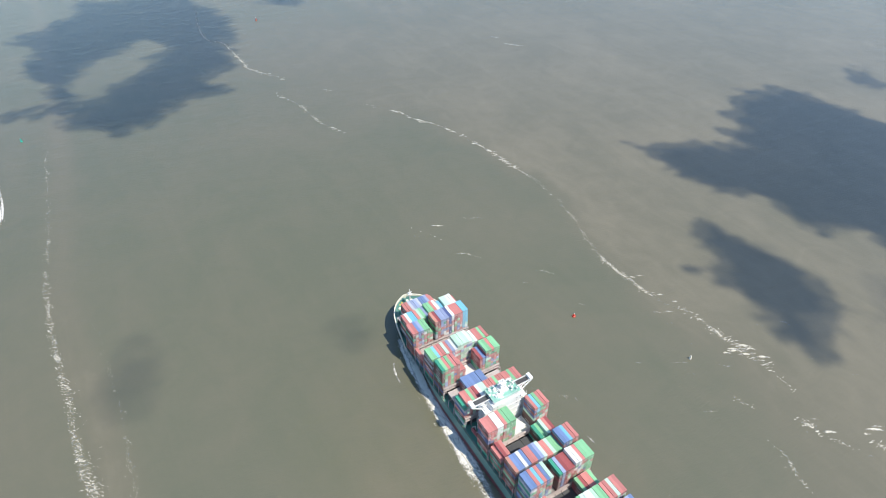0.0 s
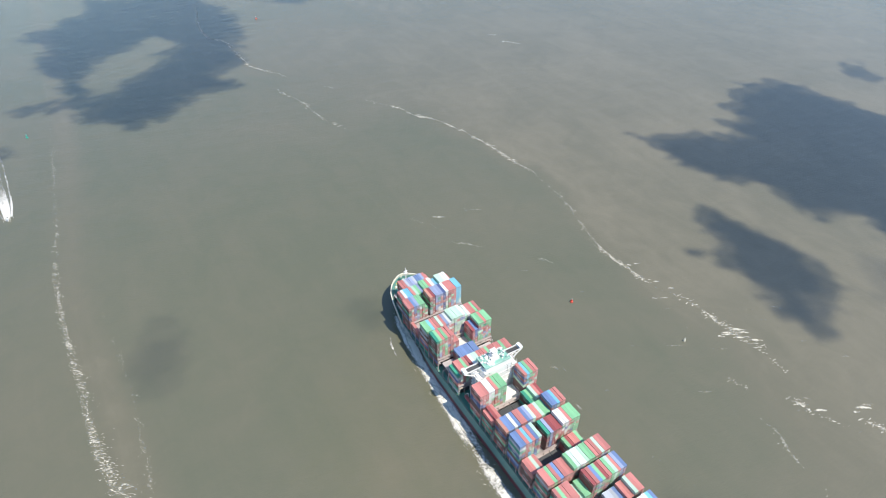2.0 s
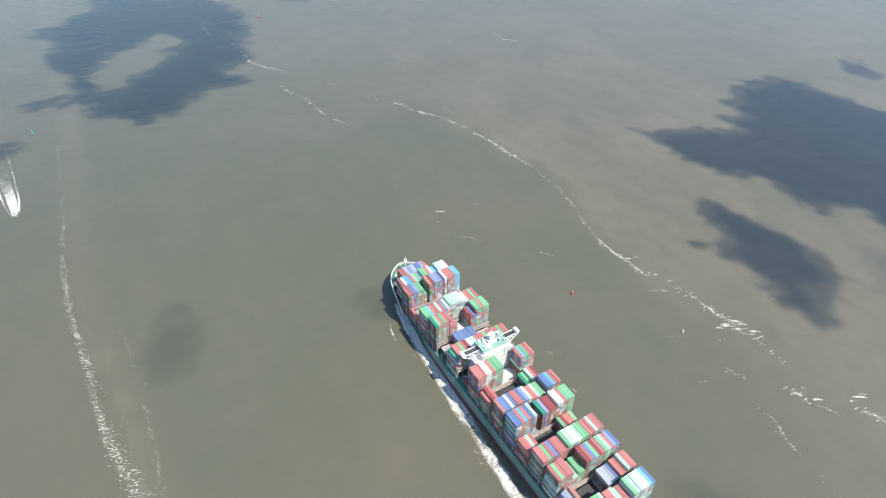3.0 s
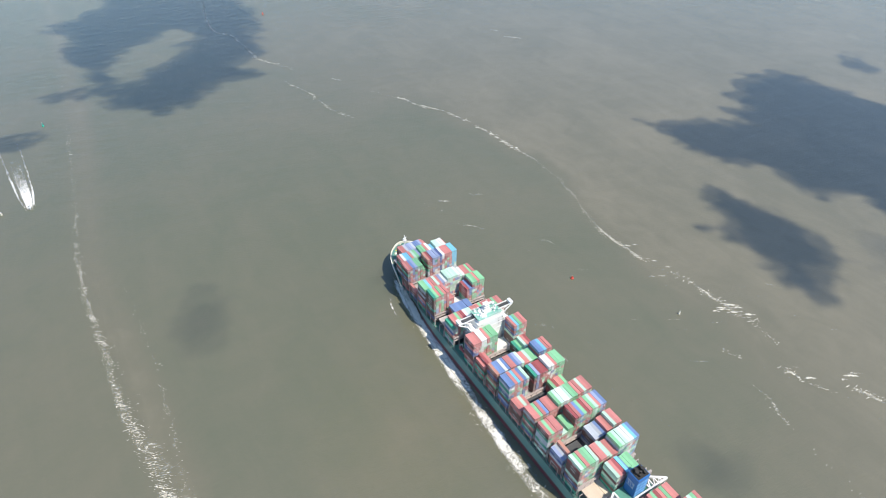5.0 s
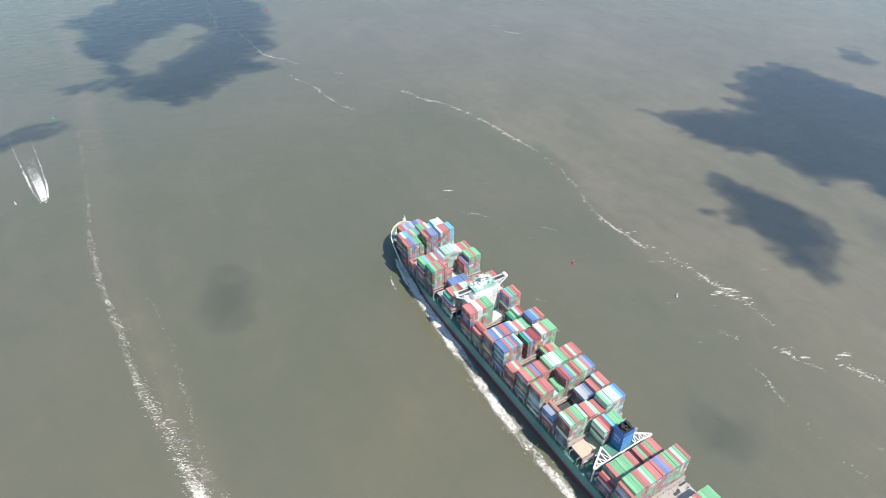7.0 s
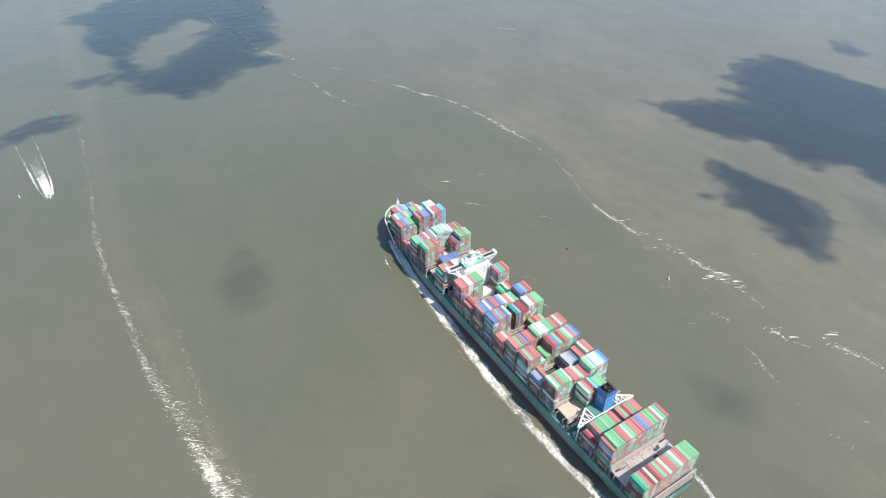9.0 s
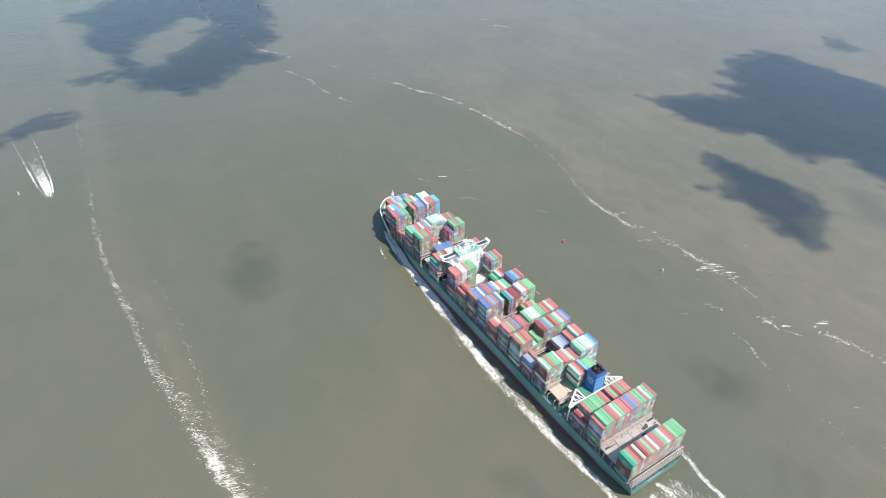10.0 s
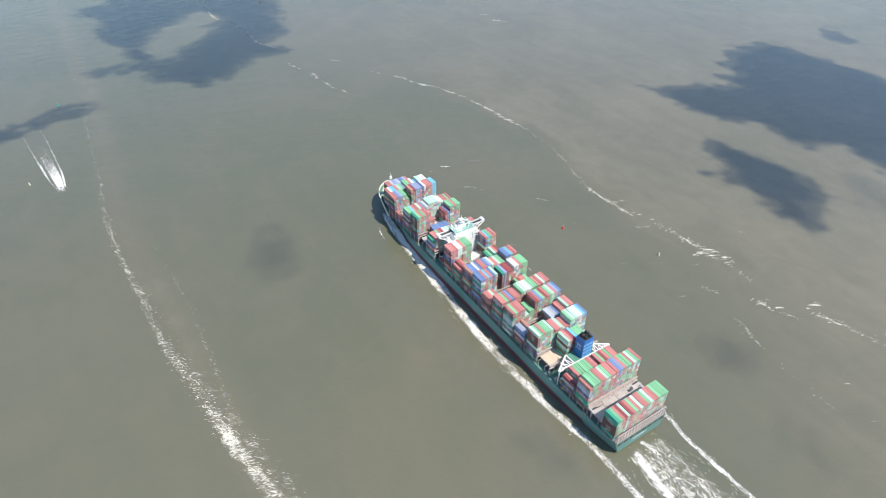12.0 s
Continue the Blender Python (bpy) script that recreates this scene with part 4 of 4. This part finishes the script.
# ---------------------------------------------------------------- foam lines on the tide
foam = tagged(new("tide_foam"), "broken white foam lines along tidal fronts", "foam", kind="stuff")
FOAMS = [
    ("tide_line", [(376, -145), (330, -176), (301, -183), (261, -207), (198, -223), (135, -229), (97, -234)], [4, 5, 5, 6, 6, 5], [0.7, 0.95, 0.9, 1.05, 1.1, 0.8], TIDE_FOAM),
    ("tide_line", [(97, -234), (58, -232), (1, -222), (-39, -209), (-60, -203), (-100, -203), (-138, -209), (-158, -218), (-188, -220), (-210, -224), (-236, -230)], [4, 4, 4, 5, 6, 7, 9, 6, 8, 13, 8], [0.6, 0.5, 0.7, 0.75, 0.9, 1.0, 1.1, 0.8, 0.9, 1.15, 0.9], TIDE_FOAM),
    ("tide_line", [(-212, -216), (-222, -222), (-240, -224), (-262, -222)], [5, 6, 5, 4], [0.8, 0.9, 0.8, 0.6], TIDE_FOAM),
    ("tide_line", [(-238, -175), (-247, -178), (-256, -181)], [5, 6, 5], [0.7, 0.8, 0.6], TIDE_FOAM),
    ("tide_line", [(-278, -200), (-288, -205), (-298, -204), (-306, -209), (-318, -216)], [4, 6, 5, 4, 4], [0.8, 0.95, 0.6, 0.7, 0.6], TIDE_FOAM),
    ("tide_line", [(-318, -229), (-325, -233), (-336, -237), (-350, -241), (-372, -246), (-390, -240)], [5, 8, 5, 6, 6, 5], [0.9, 1.1, 0.8, 0.9, 0.8, 0.6], TIDE_FOAM),
    ("tide_line", [(-279, -166), (-293, -167), (-305, -160), (-330, -152), (-360, -150), (-400, -146)], [6, 6, 5, 7, 6, 6], [0.6, 0.8, 0.4, 0.5, 0.6, 0.5], THIN_FOAM),
    ("tide_line", [(960, -45), (939, -37), (828, -16), (755, -15), (720, -33), (642, -38), (586, -40), (548, -61), (518, -76)], [5, 5, 5, 5, 5, 6, 7, 6, 5], [0.9, 0.95, 1.0, 1.0, 1.05, 0.9, 1.0, 0.95, 0.8], TIDE_FOAM),
    ("tide_line", [(475, -47), (424, -62), (386, -65), (356, -70), (300, -89)], [5, 6, 5, 5, 5], [0.9, 0.9, 0.75, 0.8, 0.5], TIDE_FOAM),
    ("tide_line", [(79, -63), (60, -73), (40, -84)], [3, 3, 4], [0.8, 0.7, 0.7], THIN_FOAM),
    ("tide_line", [(24, -80), (10, -92), (-3, -102)], [4, 4, 3], [1.0, 0.9, 0.7], THIN_FOAM),
    ("tide_line", [(66, -120), (60, -129), (55, -138)], [3, 3, 3], [0.9, 0.9, 0.8], THIN_FOAM),
    ("tide_line", [(516, -456), (503, -468)], [5, 5], [1.0, 1.0], TIDE_FOAM),
    ("tide_line", [(475, -456), (462, -466), (449, -476)], [5, 6, 5], [1.0, 1.0, 0.9], TIDE_FOAM),
    ("tide_line", [(452, -114), (434, -124)], [4, 4], [0.9, 0.8], THIN_FOAM),
    ("tide_line", [(680, 252), (541, 253), (396, 262), (306, 265), (220, 272), (147, 277)], [5, 6, 7, 7, 7, 8], [0.4, 0.5, 0.65, 0.75, 0.8, 0.85], TIDE_FOAM),
    ("tide_line", [(152, 277), (81, 275), (15, 270), (-35, 267), (-74, 263), (-104, 258), (-142, 253), (-175, 246), (-230, 235), (-280, 225)], [7, 7, 8, 9, 12, 15, 17, 18, 18, 18], [0.95, 1.0, 1.0, 1.0, 1.05, 1.15, 1.15, 1.15, 1.15, 1.1], TIDE_FOAM),
    ("foam_lace", [(40, 267), (-20, 263), (-70, 257), (-110, 250), (-160, 240), (-230, 227), (-280, 217)], [8, 12, 15, 18, 19, 19, 19], [0.4, 0.5, 0.65, 0.85, 0.95, 0.95, 0.9], THIN_FOAM),
    ("tide_line", [(95, 242), (60, 240), (-26, 237), (-83, 238), (-141, 239), (-190, 232)], [4, 4, 5, 6, 7, 8], [0.5, 0.7, 0.75, 0.85, 0.85, 0.8], THIN_FOAM),
    ("tide_line", [(-40, -135), (-48, -142), (-58, -149)], [3, 3, 3], [0.9, 0.8, 0.6], THIN_FOAM),
    ("tide_line", [(-98, -140), (-104, -147)], [3, 3], [0.9, 0.8], THIN_FOAM),
]
for k, (nm, pts, wd, stg, mt) in enumerate(FOAMS):
    foam_strip(nm, pts, [w * 1.15 for w in wd], [s + (0.1 if pts[0][0] > 290 else 0.06 if pts[0][1] > 200 else 0.14) for s in stg], mt, 0.05 + 0.005 * (k % 7), 3.0, 2.0, foam, 0, 10 + k)
    far = pts[0][0] > 290
    left = pts[0][1] > 200
    if mt is THIN_FOAM and left:
        flecks("foam_scraps", pts, wd, stg, SCRAP_FOAM, foam, 300 + k, 0.6, 60, (0.7, 2.0), slim=0.7)
    elif left:
        flecks("foam_scraps", pts, [w * 0.8 for w in wd], stg, SCRAP_FOAM, foam, 300 + k, 0.4 if far else 2.2, 60, (1.0, 3.0) if far else (0.7, 2.3), slim=0.8)
    else:
        flecks("foam_scraps", pts, wd, stg, SCRAP_FOAM, foam, 300 + k, 0.5 if far else 0.9 if mt is TIDE_FOAM else 0.5, 75, (2.0, 6.0) if far else (1.0, 3.6) if mt is TIDE_FOAM else (0.7, 2.2), slim=0.8)

streak_rng = random.Random(21)
for k in range(46):
    x, y = streak_rng.uniform(-430, -150), streak_rng.uniform(-285, -135)
    if k > 34:
        x, y = streak_rng.uniform(-60, 90), streak_rng.uniform(-160, -60)
    l = streak_rng.uniform(3, 11)
    bend = streak_rng.uniform(-2, 2)
    foam_strip("foam_streak", [(x + 0.5 * l, y + 0.86 * l), (x + bend, y), (x - 0.5 * l, y - 0.86 * l)], [2, 4, 2], [0.8, streak_rng.uniform(0.8, 1.25), 0.8], THIN_FOAM, 0.09, 0.6, 1.0, foam, 0, 100 + k)
for x, y, n in ((-142, -211, 4), (-208, -222, 6), (-226, -230, 5), (-104, -204, 3), (-326, -234, 4), (-289, -205, 3)):
    for k in range(n):
        dx, dy = streak_rng.gauss(0, 9), streak_rng.gauss(0, 7)
        l = streak_rng.uniform(3, 9)
        foam_strip("foam_streak", [(x + dx + 0.5 * l, y + dy + 0.86 * l), (x + dx + 1, y + dy), (x + dx - 0.5 * l, y + dy - 0.86 * l)], [3, 5, 3], [1.0, 1.35, 1.0], TIDE_FOAM, 0.12 + 0.02 * k, 0.6, 1.0, foam, 0, 200 + k)

# ---------------------------------------------------------------- clouds, whose shadows lie on the water
CLOUD_H = 900.0
SHIFT = TO_SUN * (CLOUD_H / TO_SUN.z)


def inside(poly, x, y):
    """Distance from the outline, positive inside it, for arrays of places."""
    best = np.full(x.shape, 1e9)
    odd = np.zeros(x.shape, bool)
    for (px, py), (qx, qy) in zip(poly, poly[1:] + poly[:1]):
        t = np.clip(((x - px) * (qx - px) + (y - py) * (qy - py)) / ((qx - px) ** 2 + (qy - py) ** 2), 0, 1)
        best = np.minimum(best, np.hypot(px + t * (qx - px) - x, py + t * (qy - py) - y))
        if py != qy:
            odd ^= ((py > y) != (qy > y)) & (x < (qx - px) * (y - py) / (qy - py) + px)
    return np.where(odd, best, -best)


def build_cloud(outline, material, cell=6.0, seed=0, hole=(), soft=34.0, fray=30.0, label="fair-weather cumulus cloud drifting high above the water"):
    """A flat-based, billowing cumulus. outline: where its shade lies on the water at mid clip; hole: a clear gap in it."""
    xs, ys = [q[0] for q in outline], [q[1] for q in outline]
    gx, gy = np.arange(min(xs) - 24, max(xs) + 24, cell), np.arange(min(ys) - 24, max(ys) + 24, cell)
    X, Y = np.meshgrid(gx, gy, indexing="ij")
    d = inside(outline, X, Y)
    if hole:
        d = np.minimum(d, -inside(hole, X, Y))
    rag = np.array([noise.noise(Vector((x / 70, y / 70, seed))) + 0.7 * noise.noise(Vector((x / 30, y / 30, seed + 5.0))) + 0.45 * noise.noise(Vector((x / 12, y / 12, seed + 7.0))) for x, y in zip(X.ravel(), Y.ravel())]).reshape(X.shape)
    core = np.clip((d + 0.3 * soft + fray * rag) / soft, 0, 1)
    bil = np.array([noise.noise(Vector((x / 24, y / 24, seed + 9.0))) for x, y in zip(X.ravel(), Y.ravel())]).reshape(X.shape)
    thick = np.sqrt(core) * (38 + 26 * bil)
    n0, n1 = X.shape
    top = np.stack([X, Y, 1.0 + thick], -1).reshape(-1, 3)
    low = np.stack([X, Y, -1.0 - 0.12 * thick], -1).reshape(-1, 3)
    idx = np.arange(n0 * n1).reshape(n0, n1)
    keep = (np.maximum.reduce([core[:-1, :-1], core[1:, :-1], core[1:, 1:], core[:-1, 1:]]) > 0).ravel()
    q = np.stack([idx[:-1, :-1], idx[1:, :-1], idx[1:, 1:], idx[:-1, 1:]], -1).reshape(-1, 4)[keep]
    faces = np.concatenate([q, q[:, ::-1] + n0 * n1])
    me = bpy.data.meshes.new("cloud")
    me.from_pydata(np.concatenate([top, low]).tolist(), [], faces.tolist())
    me.attributes.new("core", "FLOAT", "POINT").data.foreach_set("value", np.concatenate([core.ravel(), core.ravel()]).astype(np.float32))
    me.polygons.foreach_set("use_smooth", [True] * len(me.polygons))
    me.materials.append(material)
    bm = bmesh.new()
    bm.from_mesh(me)
    bmesh.ops.delete(bm, geom=[v for v in bm.verts if not v.link_faces], context="VERTS")
    bm.to_mesh(me)
    bm.free()
    return tagged(new("cloud", me), label, "cloud", "clouds over the estuary")


SHRED = "thin cloud shred drifting high above the water"
CLOUDS = [
    build_cloud([(1075, 124), (973, 180), (922, 243), (831, 228), (769, 245), (704, 218), (642, 218), (596, 204), (578, 262), (556, 208), (499, 209), (457, 145), (464, 96), (482, 50), (516, 24), (524, -34), (575, -12), (617, -69), (678, -75), (717, -98), (828, -107), (910, -115), (1019, -89), (1070, -48)], CLOUD, 6, 1, [(656, 165), (604, 158), (585, 134), (634, 112), (683, 72), (747, 26), (785, 50), (766, 104), (718, 143)], 36, 32),
    build_cloud([(67, -422), (76, -454), (61, -487), (28, -529), (32, -560), (56, -562), (31, -587), (86, -603), (103, -649), (129, -725), (110, -757), (58, -769), (14, -772), (-43, -776), (-143, -780), (-274, -503), (-206, -487), (-169, -476), (-133, -466), (-96, -466), (-51, -430), (-18, -429), (31, -420)], CLOUD, 5, 2, (), 26, 34),
    build_cloud([(-71, -361), (-65, -386), (-86, -386), (-122, -389), (-147, -404), (-180, -396), (-208, -391), (-249, -383), (-242, -337), (-244, -303), (-223, -309), (-196, -316), (-167, -311), (-140, -309), (-133, -336), (-99, -348)], CLOUD, 3.5, 13, (), 22, 24),
    build_cloud([(100, -904), (95, -938), (49, -906), (25, -852), (49, -848)], CLOUD, 4, 4, (), 34, 18),
    build_cloud([(391, 425), (410, 377), (433, 338), (438, 307), (452, 273), (478, 296), (503, 317), (472, 348), (452, 375), (453, 425)], CLOUD, 4, 5, (), 26, 24),
    build_cloud([(926, -174), (916, -267), (864, -296), (863, -224)], CLOUD, 7, 15, (), 40, 26),
    build_cloud([(-34, 192), (-4, 170), (40, 160), (70, 172), (14, 206), (-4, 222)], THINCLOUD, 3, 6, (), 22, 16, SHRED),
    build_cloud([(-362, -92), (-322, -122), (-286, -92), (-322, -60)], THINCLOUD, 3, 7, (), 26, 16, SHRED),
    build_cloud([(-55, 18), (-30, -5), (-3, 16), (-30, 39)], THINCLOUD, 3, 8, (), 24, 16, SHRED),
    build_cloud([(-300, -420), (-240, -480), (-205, -440), (-270, -380)], THINCLOUD, 4, 9, (), 24, 16, SHRED),
    build_cloud([(-375, -66), (-391, -73), (-424, -60), (-428, -27), (-408, -30)], THINCLOUD, 3, 10, (), 24, 16, SHRED),
    build_cloud([(-299, 113), (-304, 83), (-329, 94), (-322, 124)], THINCLOUD, 3, 11, (), 24, 16, SHRED),
]

# ---------------------------------------------------------------- boat and buoys
boat = tagged(new("motor_boat"), "small white motor boat running on the estuary", "boat")


def build_boat():
    bm = bmesh.new()
    st = [(-6, 1.9, 1.5), (-3, 2.1, 1.6), (1, 2.0, 1.8), (4, 1.3, 2.1), (6.5, 0.1, 2.5)]
    rows = []
    for x, w, z in st:
        rows.append([bm.verts.new(q) for q in ((x, w, z), (x, w * 0.75, 0.2), (x, 0, -0.4), (x, -w * 0.75, 0.2), (x, -w, z))])
    for a, b in zip(rows, rows[1:]):
        for k in range(4):
            bm.faces.new([a[k], a[k + 1], b[k + 1], b[k]])
        bm.faces.new([a[4], a[0], b[0], b[4]])
    bm.faces.new(rows[0])
    part("hull", bm, WHITE, boat)
    bm = bmesh.new()
    box(bm, -2.5, 2.4, -1.4, 1.4, 1.6, 3.6, 0.3)
    part("cabin", bm, WHITE, boat)
    bm = bmesh.new()
    box(bm, 2.3, 2.45, -1.2, 1.2, 2.5, 3.3)
    for s in (1, -1):
        box(bm, -1.8, 1.8, s * 1.38, s * 1.44, 2.5, 3.2)
    part("windows", bm, GLASS, boat)
    bm = bmesh.new()
    tube(bm, (-1.5, 0, 3.5), (-1.9, 0, 6.0), 0.1, 0.06)
    beam(bm, (-1.7, -0.8, 5.0), (-1.7, 0.8, 5.0), 0.12)
    part("mast", bm, STEEL, boat)


build_boat()
boat_wake = tagged(new("boat_wake"), "white V-shaped wake behind the motor boat", "foam", kind="stuff")
foam_strip("wake_core", [(9, 0), (0, 0), (-25, 0), (-55, -1), (-90, -2), (-130, -3)], [8, 13, 17, 20, 22, 24], [1.5, 1.6, 1.35, 1.15, 0.85, 0.6], BOAT_FOAM, 0.10, 0.4, 1.0, boat_wake, 0, 60, 2.0)
foam_strip("wake_arm", [(6, -3), (-20, -7), (-60, -10), (-110, -13), (-200, -17)], [4, 5, 6, 6, 7], [1.3, 1.3, 1.2, 1.1, 0.85], BOAT_FOAM, 0.13, 0.8, 1.5, boat_wake, 0, 61)
foam_strip("wake_arm", [(6, 3), (-20, 6), (-60, 7.5), (-110, 8), (-190, 6)], [4, 5, 5, 5, 6], [1.3, 1.25, 1.15, 1.05, 0.8], BOAT_FOAM, 0.15, 0.8, 1.5, boat_wake, 0, 62)
flecks("wake_scraps", [(6, 0), (-20, 0), (-60, -1), (-100, -2)], [10, 15, 18, 20], [1.2, 1.0, 0.7, 0.4], SCRAP_FOAM, boat_wake, 63, 2.0, 0, (0.8, 2.6), 0.2, 30.0, 0.9)


def build_buoy(col, label, h=4.5, r=1.5):
    b = tagged(new("buoy"), label, "buoy")
    bm = bmesh.new()
    tube(bm, (0, 0, -0.4), (0, 0, 0.9), r, r * 0.95, 18)
    tube(bm, (0, 0, 0.9), (0, 0, 1.3), r * 0.9, r * 0.4, 18)
    part("float", bm, col, b)
    bm = bmesh.new()
    for k in range(4):
        a = k * math.pi / 2 + 0.4
        beam(bm, (r * 0.6 * math.cos(a), r * 0.6 * math.sin(a), 1.0), (0.25 * math.cos(a), 0.25 * math.sin(a), h), 0.16)
    for z in (0.5 * h, 0.76 * h):
        tube(bm, (0, 0, z), (0, 0, z + 0.15), 0.75, 0.75, 12)
    part("tower", bm, col, b)
    bm = bmesh.new()
    tube(bm, (0, 0, h), (0, 0, h + 0.8), 0.35, 0.25, 10)
    part("lantern", bm, WHITE, b)
    return b


buoy_near = build_buoy(REDPAINT, "red navigation buoy with a white lantern", 3.0, 1.6)
buoy_small = build_buoy(CREAM, "small pale marker buoy", 3.2, 0.9)
buoy_green = build_buoy(GREENPAINT, "green steel navigation buoy afloat", 4.5, 1.5)
buoy_green.matrix_basis = pose(498, 284, 0)
buoy_far = build_buoy(REDPAINT, "red navigation buoy far across the water", 4.5, 1.7)
buoy_far.matrix_basis = pose(812, -120, 0)
buoy_yellow = build_buoy(CREAM, "small pale marker buoy near the boat", 3.0, 0.9)
buoy_yellow.matrix_basis = pose(287.7, 337.9, 0)


# ---------------------------------------------------------------- what moves
def motions():
    vx, vy = 6.5217, 0.026
    for ob in (ship, wash):
        walk(ob, [(t, pose(vx * (t - 6), vy * (t - 6), 0)) for t in (0, 6, 12)])
    for ob in CLOUDS:
        walk(ob, [(t, pose(SHIFT.x + 0.6 * (t - 5.5), SHIFT.y - 6.6 * (t - 5.5), SHIFT.z)) for t in (0, 6, 12)])
    for ob in (boat, boat_wake):
        walk(ob, [(t, pose(311 - 4.25 * t, 313 - 0.4 * t, 0, 0, 0, 184)) for t in (0, 6, 12)])
    walk(buoy_near, [(t, pose(-110 + 0.58 * t, -126.3, 0)) for t in (0, 6, 12)])
    walk(buoy_small, [(t, pose(-197 + 0.72 * t, -177.2, 0)) for t in (0, 6, 12)])


motions()
